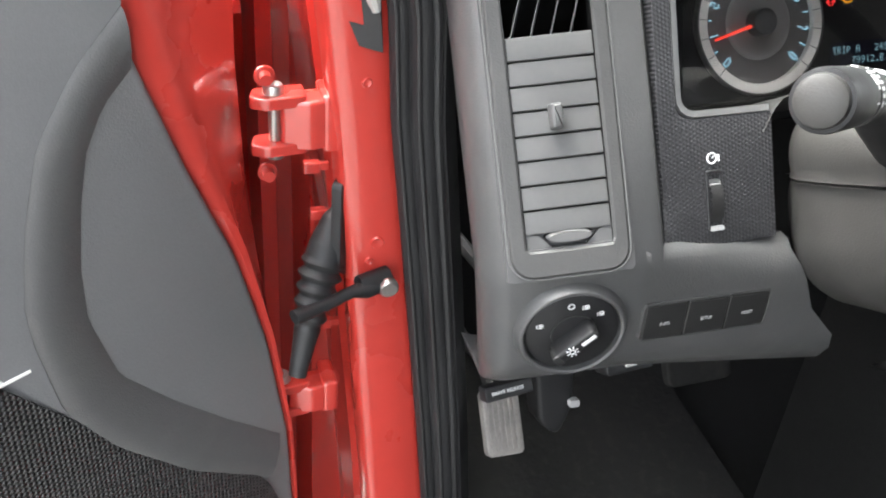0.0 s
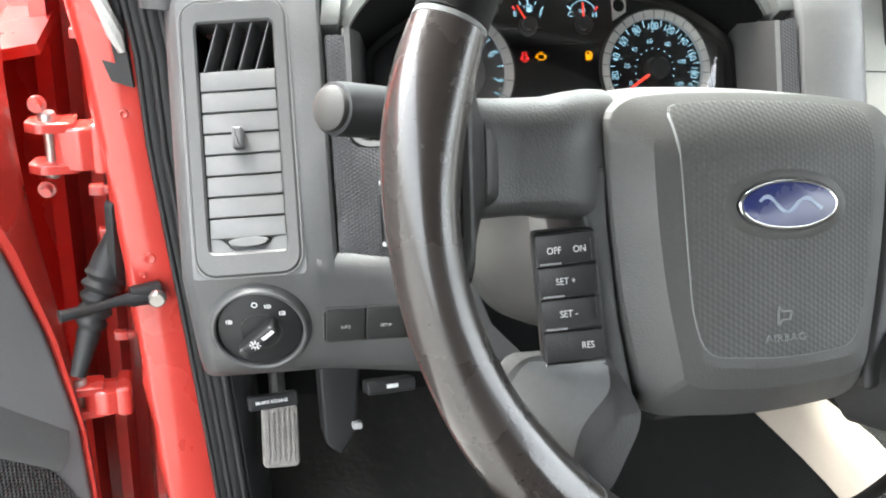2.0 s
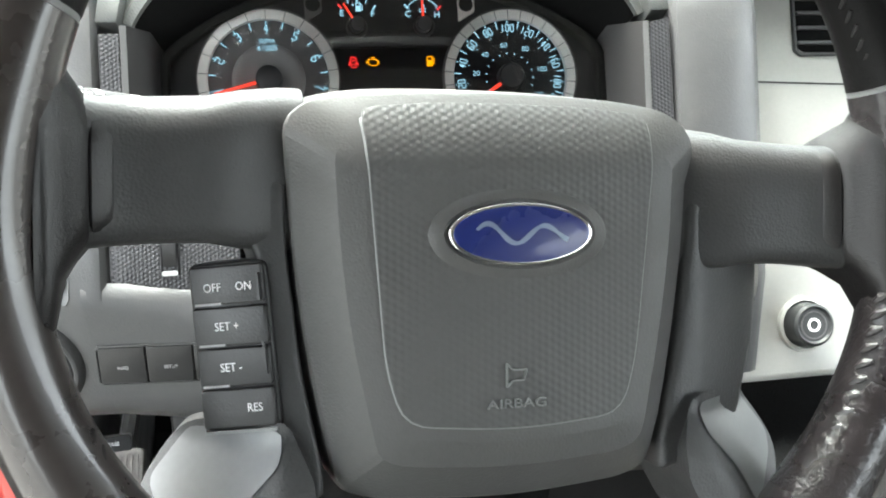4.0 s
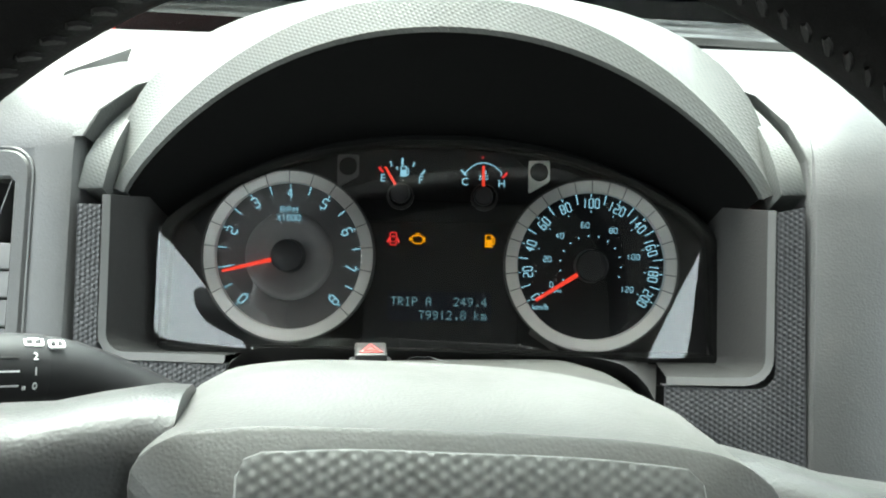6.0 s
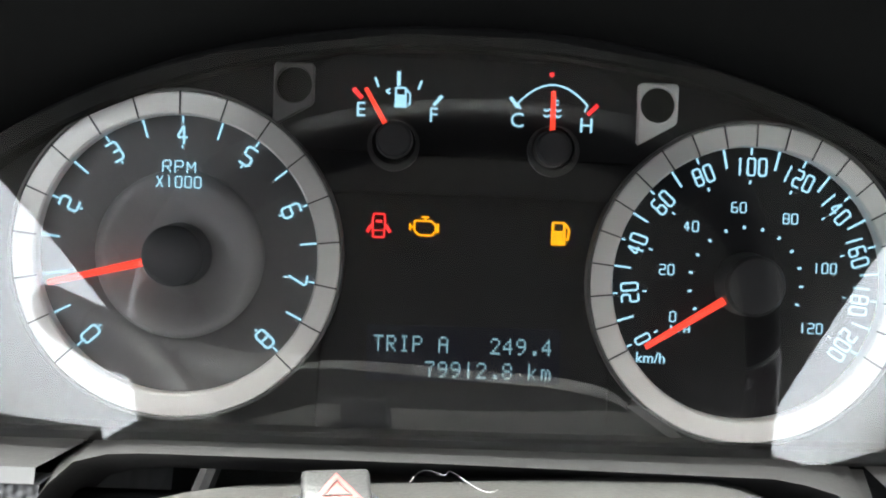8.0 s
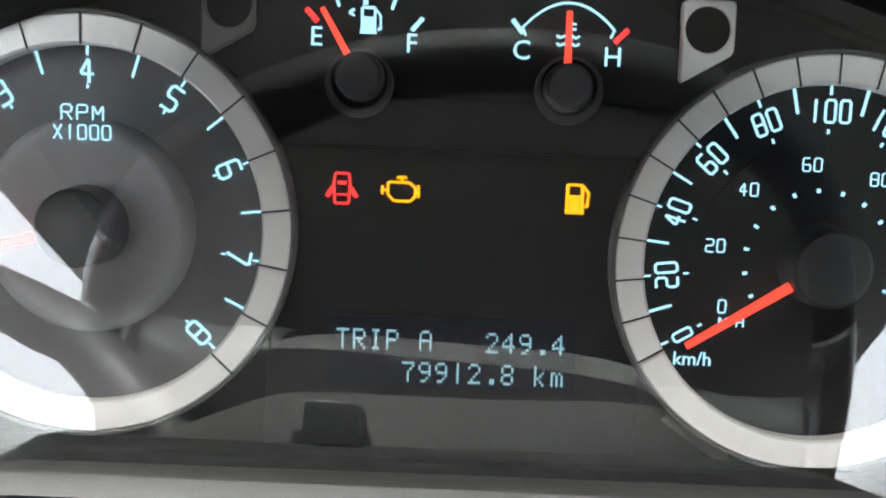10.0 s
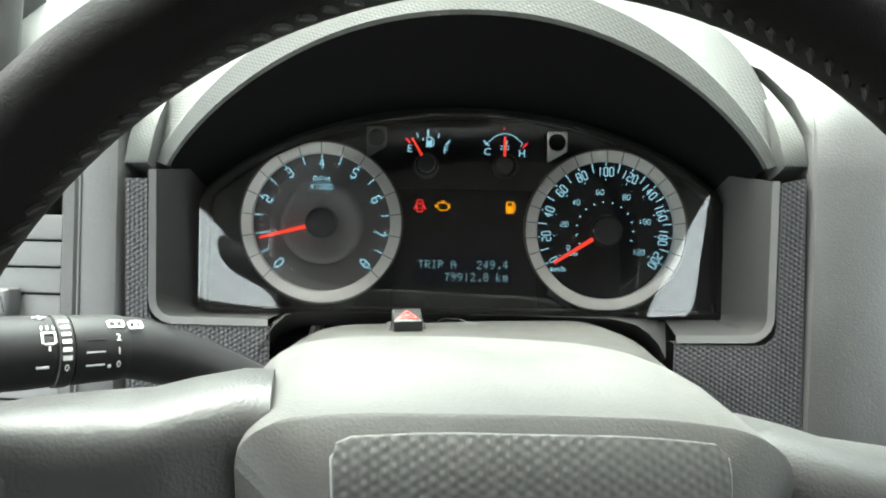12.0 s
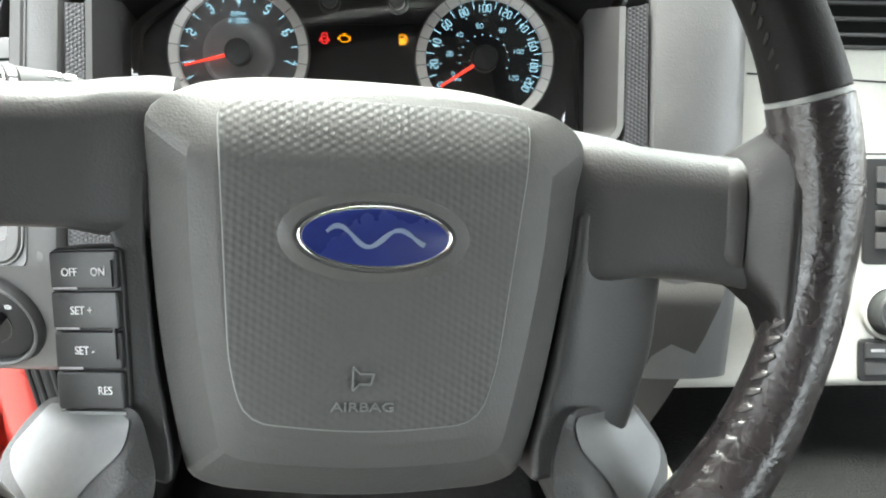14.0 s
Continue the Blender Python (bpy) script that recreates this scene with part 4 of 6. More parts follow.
# ---- steering column, stalk, hazard button ----
column = thing("steering_column", MW, "grey plastic steering column cover", "column cover")
secs = []
for z, w, top, low, cx in ((-0.112, 0.160, 0.038, -0.070, 0.010), (-0.118, 0.190, 0.0425, -0.078, 0.012), (-0.14, 0.214, 0.0450, -0.086, 0.014), (-0.20, 0.226, 0.0455, -0.092, 0.0160), (-0.236, 0.222, 0.0445, -0.092, 0.0170), (-0.252, 0.208, 0.0405, -0.092, 0.018), (-0.262, 0.190, 0.030, -0.090, 0.019), (-0.345, 0.150, 0.020, -0.08, 0.022)):
    secs.append([(x, y, z) for x, y in rrect(w, top - low, 0.053, 12, cx, (top + low) / 2)])
lower = [[(x + (0.014 * min(1.0, max(0.0, (0.030 - y) / 0.030)) if x < 0.0 else 0.0), y, z) for x, y, z in sec] for sec in secs]
part("lower_cover", loft([[(x, min(y, -0.004), z) for x, y, z in s] for s in lower]), M_WARM, column, "warm grey lower half")
part("upper_cover", loft([[(x * 1.004, max(y, -0.0025), z) for x, y, z in s] for s in lower]), M_WARM, column, "warm grey dusty upper half")

mh = MW @ pose(-0.0138, 0.0445, -0.2105, -68, 0, 0) @ Matrix.Diagonal((0.88, 0.88, 0.88, 1))
hazard = thing("hazard_button", mh, "black hazard button with a red triangle on the column", "button")
part("cap", box(-0.0085, 0.0085, -0.0075, 0.0075, -0.004, 0.011, 0.0012), M_BTN, hazard)
part("well", frame_plate(rrect(0.023, 0.020, 0.002), rrect(0.018, 0.016, 0.001), -0.003, 0.0006, 40), M_BLACK, hazard)
M_HAZ = shade("hazard_red", (0.36, 0.050, 0.045), 0.5, vary=0.05)
tri = [(-0.0062, -0.0050), (0.0062, -0.0050), (0.0, 0.0052)]
part("triangle", prism(tri, 0.0105, 0.0114, 0.0002), M_HAZ, hazard, "solid red triangle")
part("triangle_line", frame_plate([(x * 0.62, y * 0.62 - 0.0005) for x, y in tri], [(x * 0.46, y * 0.46 - 0.0006) for x, y in tri], 0.0110, 0.0117, 48), M_BTN, hazard)

# stalk: barrel with a turning end, ring marks, and a tapered arm to the column
P0 = Vector((-0.1951, -0.2732, 1.2206))
zax = Vector((-0.7905, -0.5530, 0.2630))
ms = Matrix.Translation(P0) @ zax.to_track_quat('Z', 'Y').to_matrix().to_4x4()
inv_s = ms.inverted()
stalk = thing("wiper_stalk", ms, "black multi-function stalk with white wiper marks", "stalk")
part("end_cap", lathe([(0.0, 0.0035), (0.0085, 0.0035), (0.0115, 0.002), (0.0122, -0.001), (0.0122, -0.003)], 36), M_WARM, stalk, "warm grey end button")
part("end_sleeve", lathe([(0.0125, -0.001), (0.0140, -0.0015), (0.0145, -0.006), (0.0144, -0.038), (0.0139, -0.0475), (0.0, -0.0475)], 36), M_BLACK, stalk, "black turning sleeve")
part("ring", lathe([(0.0139, -0.0480), (0.0145, -0.0485), (0.0145, -0.0535), (0.0138, -0.0542)], 36), M_BTN, stalk)
part("sleeve", lathe([(0.0138, -0.0547), (0.0140, -0.0560), (0.0133, -0.074), (0.0129, -0.0765)], 36), M_BLACK, stalk)
bend = [ms @ Vector((0, 0, -0.074)), ms @ Vector((0, 0, -0.092)), Vector((-0.098, -0.208, 1.170)), Vector((-0.028, -0.190, 1.116))]
pth = [ms @ Vector((0, 0, -0.073))]
for i in range(12):
    t = i / 11
    k = 1 - t
    pth.append(k ** 3 * bend[0] + 3 * k * k * t * bend[1] + 3 * k * t * t * bend[2] + t ** 3 * bend[3])
pth = [inv_s @ p for p in pth]
part("arm", tube(pth, [0.0129] + [0.0129 - 0.0012 * k / 11 for k in range(12)], 20, up=(0.3, 1, 0)), M_BLACK, stalk, "curved black arm")
face = inv_s.to_3x3() @ Vector((0.113, -0.334, 0.191))
A_FACE = math.degrees(math.atan2(face.y, face.x))


def on_barrel(ang, z, width, length, r=0.0140, bm=None):
    """A thin raised mark on the barrel, width round it and length along it."""
    bm = bm or bmesh.new()
    a = radians(A_FACE + ang)
    c, s = Vector((math.cos(a), math.sin(a), 0)), Vector((-math.sin(a), math.cos(a), 0))
    p, e = c * r + Vector((0, 0, z)), Vector((0, 0, length / 2))
    q = [p - s * width / 2 + e, p + s * width / 2 + e, p + s * width / 2 - e, p - s * width / 2 - e]
    loft([[v - c * 0.0006 for v in q], [v + c * 0.0003 for v in q]], bm=bm)
    return bm


def figure_on_barrel(body, size, ang, z, r):
    a = radians(A_FACE + ang)
    c, s = Vector((math.cos(a), math.sin(a), 0)), Vector((-math.sin(a), math.cos(a), 0))
    ob = text("figure", body, size, M_WHITE, stalk, 0, 0, 0, wide=0.9)
    p = c * r + Vector((0, 0, z))
    ob.matrix_basis = Matrix(((0, s.x, c.x, p.x), (0, s.y, c.y, p.y), (-1, s.z, c.z, p.z), (0, 0, 0, 1)))


for k, (ang, w) in enumerate(((56, 0.0008), (44, 0.0011), (32, 0.0013), (20, 0.0015), (8, 0.0017), (-5, 0.0018))):
    part("ring_mark", on_barrel(ang, -0.0510, w, 0.0034, 0.0146), M_WHITE, stalk)
figure_on_barrel("0", 0.0040, -21, -0.0510, 0.0146)
for ang in (22, 1, -21):
    part("line_mark", on_barrel(ang, -0.0620, 0.0006, 0.0072, 0.0138), M_WHITE if ang < 20 else M_BTN, stalk)
for body, ang in (("2", 23), ("1", 0), ("0", -23)):
    figure_on_barrel(body, 0.0040, ang, -0.0712, 0.0137)
part("dot_mark", on_barrel(-25, -0.0675, 0.0012, 0.0012, 0.0138), M_WHITE, stalk)
part("dash_mark", on_barrel(-18, -0.0420, 0.0008, 0.0046, 0.0144), M_WHITE, stalk)
bm = bmesh.new()
for da, dz, w, l in ((-9, 0, 0.0007, 0.0036), (9, 0, 0.0007, 0.0052), (0, 0.0024, 0.0040, 0.0007), (0, -0.0024, 0.0040, 0.0007), (18, 0.0022, 0.0016, 0.0006), (18, -0.0022, 0.0016, 0.0006), (18, 0, 0.0016, 0.0006), (-16, 0, 0.0018, 0.0007)):
    on_barrel(27 + da, -0.0445 + dz, w, l, 0.0144, bm)
part("spray_sign", bm, M_WHITE, stalk, "white washer sign")
bm = bmesh.new()
for dz, w, l in ((0.0, 0.0008, 0.005), (0.0, 0.0030, 0.0008)):
    on_barrel(72, -0.0430 + dz, w, l, 0.0144, bm)
part("lamp_sign", bm, M_WHITE, stalk, "white sign")
for z, ang, wide in ((-0.0712, 50, 0.0060), (-0.0790, 46, 0.0050)):
    bm = bmesh.new()
    for da, dz, w, l in ((-7, 0, 0.0007, wide), (7, 0, 0.0007, wide * 0.7), (0, wide / 2, 0.0030, 0.0007), (0, -wide / 2, 0.0030, 0.0007), (0, 0, 0.0030, 0.0007)):
        on_barrel(ang + da, z + dz, w, l, 0.0136, bm)
    part("wiper_sign", bm, M_WHITE, stalk, "white rear wiper sign")

# a pale thread that lies on the column cover
pts = [MW @ Vector((0.006 + 0.028 * t + 0.0016 * math.sin(9 * t), 0.0450 + 0.0009 * math.sin(5 * t), -0.236 - 0.006 * math.sin(6.5 * t) - 0.004 * math.sin(17 * t))) for t in np.linspace(0, 1, 40)]
thread = part("thread", tube(pts, 0.00014, 5), M_GPRINT)
tagged(thread, "thin pale thread lying on the column cover", "thread")

# ---- instrument cluster ----
cluster = thing("instrument_cluster", MC, "black instrument cluster with two silver-ringed dials lit pale blue", "instrument cluster")
T0, S0 = (-0.0844, 0.0022), (0.0875, -0.0009)
gl_o = resample([(0.1565, -0.0515), (0.1530, 0.016)] + [(x, v) for x, v, h in arch_pts(0.1530, 0.0680, 0.016, 2.2, 0, 0, 0.0, 40, 0.85)][::-1] + [(-0.1530, 0.016), (-0.1565, -0.0515)], 140)
part("backplate", prism(gl_o, -0.012, -0.004), M_FACE, cluster)
part("surround", frame_plate(inset(gl_o, -0.004), inset(gl_o, 0.0025), -0.012, 0.0055, 140, 0.001), M_CAVITY, cluster)
# middle field and the stepped field above it
part("middle_field", prism(rounded([(-0.043, -0.050), (0.047, -0.050), (0.0465, 0.0225), (-0.0390, 0.0229)], 0.003, 3), -0.005, -0.0030, 0.0006), M_FACE, cluster)
up_o = rounded([(-0.049, 0.0229), (0.054, 0.0225), (0.066, 0.040), (0.040, 0.0635), (-0.040, 0.0640), (-0.062, 0.042)], 0.006, 4)
part("upper_field", prism(up_o, -0.005, -0.0012, 0.0006), M_FACE, cluster)
part("step_edge", bar(-0.036, 0.0232, 0.045, 0.0226, 0.0006, -0.0012, -0.0004), M_CAVITY, cluster)
for x in (-0.0213, 0.0266):
    part("gauge_rest", frame_plate(circle(0.0078, 40, x, 0.0372), circle(0.0066, 40, x, 0.0380), -0.002, 0.0006, 40), M_HUB, cluster, "crescent rest under a small gauge")
part("gauge_step", bar(-0.044, 0.0352, -0.0286, 0.0350, 0.0005, -0.0012, 0.0), M_CAVITY, cluster)
part("gauge_step", bar(-0.0140, 0.0346, 0.0192, 0.0342, 0.0005, -0.0012, 0.0), M_CAVITY, cluster)
part("gauge_step", bar(0.0340, 0.0342, 0.0500, 0.0340, 0.0005, -0.0012, 0.0), M_CAVITY, cluster)
for x, y, mt in ((0.0575, 0.0520, M_SILVER), (-0.0513, 0.0540, M_DGREY)):
    tab = part("tab", frame_plate(rounded([(x - 0.006, y - 0.0125), (x + 0.006, y - 0.0055), (x + 0.006, y + 0.0065), (x - 0.006, y + 0.0065)], 0.0012, 3), circle(0.0053, 40, x, y), -0.002, 0.0008, 48, 0.0004), mt, cluster, "small tab with a round hole")
    part("hole", prism(circle(0.0055, 40, x, y), -0.004, -0.001), M_CAVITY, tab)
part("foot_tab", prism(rounded([(0.0555, -0.0355), (0.0530, -0.0400), (0.0660, -0.0490), (0.0705, -0.0490)], 0.001, 2), -0.004, -0.0022), M_DGREY, cluster)


def polar(c, r, deg):
    """A point of a dial: deg clockwise from the top."""
    a = radians(deg)
    return (c[0] + r * math.sin(a), c[1] + r * math.cos(a))


def dial(c, ticks, name):
    # the rev counter takes the copy with glare in its colour
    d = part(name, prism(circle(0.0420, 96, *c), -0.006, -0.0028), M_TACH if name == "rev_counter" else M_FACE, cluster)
    ring = part("ring", frame_plate(circle(0.0486, 128, *c), circle(0.0416, 128, *c), -0.006, 0.0016, 128, 0.0006), M_SILVER, d, "satin silver ring")
    part("ring_lip", frame_plate(circle(0.0494, 128, *c), circle(0.0484, 128, *c), -0.006, 0.0022, 128, 0.0003), M_DGREY, d)
    bm = bmesh.new()
    for a in ticks:
        bar(*polar(c, 0.0417, a), *polar(c, 0.0488, a), 0.0004, 0.0010, 0.0019, bm=bm)
    part("ring_lines", bm, M_BLACK, d, "black lines across the ring")
    return d


# angular printed figures: strokes in a box 0.62 wide and 1 high
STROKES = {
    "0": ["00 01 61 60 00"], "1": ["30 31"], "2": ["01 61 65 05 00 60"], "3": ["01 61 60 00", "25 65"], "4": ["40 41 03 63"],
    "5": ["61 01 05 65 60 00"], "6": ["51 01 00 60 65 05"], "7": ["01 61 20"], "8": ["00 01 61 60 00", "05 65"],
    "R": ["00 01 61 65 05", "35 60"], "P": ["00 01 61 65 05"], "M": ["00 01 33 61 60"], "X": ["00 61", "01 60"]}


def figure(name, body, size, material, parent, x, y, z, turn=0.0, wide=1.0):
    """Squared lettering with clipped corners, its middle at (x, y)."""
    bm = bmesh.new()
    pitch, w = 0.92, 0.118
    x0 = -(len(body) - 1) * pitch / 2 - 0.31
    for k, ch in enumerate(body):
        for line in STROKES[ch]:
            p = [Vector((int(c[0]) / 10, {"0": 0.0, "1": 1.0, "3": 0.34, "5": 0.5}[c[1]])) for c in line.split()]
            loop = p[0] == p[-1]
            q = []
            for i, v in enumerate(p):
                if (i in (0, len(p) - 1) and not loop) or i == len(p) - 1:
                    q.append(v)
                    continue
                a, b = p[i - 1] if i else p[-2], p[i + 1]
                q += [v + (a - v).normalized() * 0.11, v + (b - v).normalized() * 0.11]
            if loop:
                q[-1] = q[0]
            for a, b in zip(q, q[1:]):
                e = (b - a).normalized() * 0.02
                a, b = a - e, b + e
                bar(size * wide * (x0 + k * pitch + a.x), size * (a.y - 0.5), size * wide * (x0 + k * pitch + b.x), size * (b.y - 0.5), size * w, 0, 0.0002, bm=bm)
    return part(name, bm, material, parent, m=pose(x, y, z, 0, 0, turn))


# rev counter
tk = [(-133.5 + 16.6875 * i) for i in range(17)]
tach = dial(T0, tk, "rev_counter")
bm = lathe([(0.0095, -0.0022), (0.0150, -0.0018), (0.0168, -0.0014), (0.0215, -0.0002), (0.0240, -0.0006), (0.0256, -0.0024), (0.0258, -0.003)], 72)
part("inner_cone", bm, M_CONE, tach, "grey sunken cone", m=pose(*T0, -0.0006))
part("hub", lathe([(0.0, 0.0072), (0.0080, 0.0072), (0.0090, 0.0064), (0.0094, 0.0), (0.0096, -0.003)], 48), M_HUB, tach, "black hub", m=pose(*T0, 0))
bm = bmesh.new()
for i, a in enumerate(tk):
    if i % 2:
        bar(*polar(T0, 0.0362, a), *polar(T0, 0.0416, a), 0.00055, -0.0028, -0.0024, bm=bm)
    else:
        bar(*polar(T0, 0.0394, a), *polar(T0, 0.0416, a), 0.00045, -0.0028, -0.0024, bm=bm)
        bar(*polar(T0, 0.0318, a), *polar(T0, 0.0328, a), 0.00045, -0.0028, -0.0024, bm=bm)
part("marks", bm, G_CYAN, tach, "lit pale blue marks")
for i in range(9):
    figure("numeral", str(i), 0.0056, G_CYAN, tach, *polar(T0, 0.0360, tk[2 * i]), -0.0024, turn=-tk[2 * i], wide=0.92)
figure("lettering", "RPM", 0.0034, G_CYAN, tach, T0[0], T0[1] + 0.0262, 0.0006, wide=1.15)
figure("lettering", "X1000", 0.0032, G_CYAN, tach, T0[0], T0[1] + 0.0217, 0.0008, wide=0.95)


def needle(c, deg, r0, r1, w0, w1, z, parent, mt=None):
    a, b = Vector(polar(c, r0, deg)), Vector(polar(c, r1, deg))
    d = (b - a).normalized()
    s = Vector((-d.y, d.x))
    loops = []
    for p, w, h in ((a, w0, 0.0011), (b, w1, 0.0007)):
        loops.append([(*(p + s * w / 2), z), (*(p - s * w / 2), z), (*(p - s * w / 4), z + h), (*(p + s * w / 4), z + h)])
    return part("needle", loft(loops), mt or G_RED, parent, "lit red needle")


needle(T0, -104, 0.0090, 0.0383, 0.0026, 0.0017, 0.0022, tach)

# speedometer
sk = [-120 + 12 * i for i in range(21)]
speedo = dial(S0, sk, "speedometer")
part("inner_disc", prism(circle(0.0290, 72, *S0), -0.0030, -0.0026), M_FACE, speedo)
part("hub", lathe([(0.0, 0.0072), (0.0082, 0.0072), (0.0092, 0.0062), (0.0095, 0.0), (0.0097, -0.003)], 48), M_BLACK, speedo, "black hub", m=pose(*S0, 0))
bm = bmesh.new()
for i, a in enumerate(sk):
    if i % 2:
        bar(*polar(S0, 0.0356, a), *polar(S0, 0.0416, a), 0.00055, -0.0028, -0.0022, bm=bm)
    else:
        bar(*polar(S0, 0.0394, a), *polar(S0, 0.0416, a), 0.00045, -0.0028, -0.0022, bm=bm)
        bar(*polar(S0, 0.0305, a), *polar(S0, 0.0316, a), 0.00045, -0.0028, -0.0022, bm=bm)
for k in range(13):
    a = -118 + 19.0 * k
    bar(*polar(S0, 0.0168, a), *polar(S0, 0.0178, a), 0.0007, -0.0026, -0.0020, bm=bm)
part("marks", bm, G_CYAN, speedo, "lit pale blue marks")
for i in range(11):
    figure("numeral", str(20 * i), 0.0051 if i else 0.0046, G_CYAN, speedo, *polar(S0, 0.0357, sk[2 * i]), -0.0022, turn=-sk[2 * i], wide=0.74)
for v, a, r in ((0, -116, 0.0245), (20, -81.6, 0.0248), (40, -46, 0.0245), (60, -8, 0.0235), (80, 32, 0.0240), (100, 77, 0.0248), (120, 122, 0.0245)):
    figure("small_numeral", str(v), 0.0030, G_CYAN, speedo, *polar(S0, r, a), -0.0020, wide=0.95)
text("lettering", "km/h", 0.0046, G_CYAN, speedo, S0[0] - 0.0282, S0[1] - 0.0238, -0.0022)
text("lettering", "MPH", 0.0032, G_CYAN, speedo, S0[0] - 0.0196, S0[1] - 0.0146, -0.0020)
needle(S0, -122.5, 0.0090, 0.0368, 0.0026, 0.0018, 0.0022, speedo)

# fuel gauge and temperature gauge
K = 0.000146
FH, TH = (-0.0211, 0.0386), (0.0260, 0.0377)


def at(h, dx, dy):
    return (h[0] + dx * K, h[1] - dy * K)


fuel = part("fuel_gauge", lathe([(0.0, 0.0062), (0.0045, 0.0062), (0.0053, 0.0054), (0.0056, -0.003)], 40), M_HUB, cluster, "small fuel gauge hub", m=pose(*FH, 0))
temp = part("temperature_gauge", lathe([(0.0, 0.0062), (0.0045, 0.0062), (0.0053, 0.0054), (0.0056, -0.003)], 40), M_HUB, cluster, "small temperature gauge hub", m=pose(*TH, 0))
O = (0.0, 0.0)
bm = bmesh.new()
for x0, y0, x1, y1, w in ((-43, -127, -36, -108, .0007), (5, -141, 5, -112, .0011), (52, -124, 46, -106, .0007), (95, -95, 78, -75, .0010)):
    bar(*at(O, x0, y0), *at(O, x1, y1), w, -0.0012, -0.0007, bm=bm)
# pump sign
for x0, y0, x1, y1, w in ((10, -90, 10, -70, .0030), (0, -108, 20, -108, .0006), (0, -108, 0, -72, .0006), (20, -108, 20, -72, .0006), (-3, -70, 23, -70, .0006), (0, -92, 20, -92, .0006), (22, -104, 29, -96, .0005), (29, -96, 29, -74, .0005), (29, -74, 24, -76, .0005), (-20, -100, -12, -95, .0006), (-20, -100, -12, -105, .0006)):
    bar(*at(O, x0, y0), *at(O, x1, y1), w, -0.0012, -0.0007, bm=bm)
part("marks", bm, G_CYAN, fuel, "lit pale blue marks and pump sign")
text("letter", "E", 0.0062, G_CYAN, fuel, *at(O, -71, -60), -0.0009)
text("letter", "F", 0.0062, G_CYAN, fuel, *at(O, 78, -54), -0.0009)
part("empty_mark", bar(*at(O, -87, -103), *at(O, -69, -84), 0.0013, -0.0012, -0.0006), G_WARN, fuel, "red empty mark")
needle(O, -30.5, 0.0050, 0.0175, 0.0016, 0.0012, 0.0010, fuel)
bm = bmesh.new()
arc = [at(O, -72 + 144 * t, -92 - 40 * (1 - (2 * t - 1) ** 2)) for t in np.linspace(0, 1, 17)]
for a, b in zip(arc, arc[1:]):
    bar(*a, *b, 0.0005, -0.0012, -0.0007, bm=bm)
bar(*at(O, -72, -92), *at(O, -66, -80), 0.0005, -0.0012, -0.0007, bm=bm)
bar(*at(O, 72, -92), *at(O, 66, -80), 0.0005, -0.0012, -0.0007, bm=bm)
bar(*at(O, -88, -104), *at(O, -71, -83), 0.0010, -0.0012, -0.0007, bm=bm)
for dy in (-82, -70):
    for x in (-18, -6, 6):
        bar(*at(O, x, dy), *at(O, x + 6, dy + 4), 0.0005, -0.0012, -0.0007, bm=bm)
        bar(*at(O, x + 6, dy + 4), *at(O, x + 12, dy), 0.0005, -0.0012, -0.0007, bm=bm)
for dy in (-100, -92):
    bar(*at(O, 3, dy), *at(O, 12, dy), 0.0005, -0.0012, -0.0007, bm=bm)
part("marks", bm, G_CYAN, temp, "lit pale blue marks and coolant sign")
text("letter", "C", 0.0062, G_CYAN, temp, *at(O, -72, -56), -0.0009)
text("letter", "H", 0.0062, G_CYAN, temp, *at(O, 71, -50), -0.0009)
part("hot_mark", bar(*at(O, 93, -94), *at(O, 73, -74), 0.0012, -0.0012, -0.0006), G_WARN, temp, "red hot mark")
part("lamp_dot", prism(circle(0.0007, 12, *at(O, -4, -153)), -0.0012, -0.0007), G_WARN, temp)
needle(O, -0.5, 0.0050, 0.0172, 0.0017, 0.0014, 0.0010, temp)

# warning lamps
def lamp(name, strokes, mt, x, y, label):
    bm = bmesh.new()
    for x0, y0, x1, y1, w in strokes:
        bar(x0 * K, -y0 * K, x1 * K, -y1 * K, w * K, 0, 0.0005, bm=bm)
    return part(name, bm, mt, cluster, label, m=pose(x, y, -0.0030))


lamp("door_ajar_lamp", ((-11, -24, 11, -24, 4), (-11, -24, -13, -8, 4), (11, -24, 13, -8, 4), (-13, -8, -11, 24, 4), (13, -8, 11, 24, 4), (-11, 24, 11, 24, 4), (-7, -9, 7, -9, 6), (-14, -2, -24, 14, 7), (14, -2, 24, 14, 7), (-9, 10, 9, 10, 3)), G_WARN, -0.0250, 0.0130, "lit red open-door sign")
lamp("engine_lamp", ((-20, -12, 14, -12, 4), (-20, -12, -20, 8, 4), (-20, 8, -10, 18, 4), (-10, 18, 16, 18, 4), (16, 18, 24, 10, 4), (24, 10, 24, -4, 4), (24, -4, 14, -12, 4), (-6, -20, 10, -20, 4), (2, -20, 2, -12, 4), (-29, -6, -29, 8, 4), (-29, 1, -20, 1, 4), (29, -8, 29, 12, 4), (24, 4, 29, 4, 4)), G_AMBER, -0.0113, 0.0131, "lit amber engine sign")
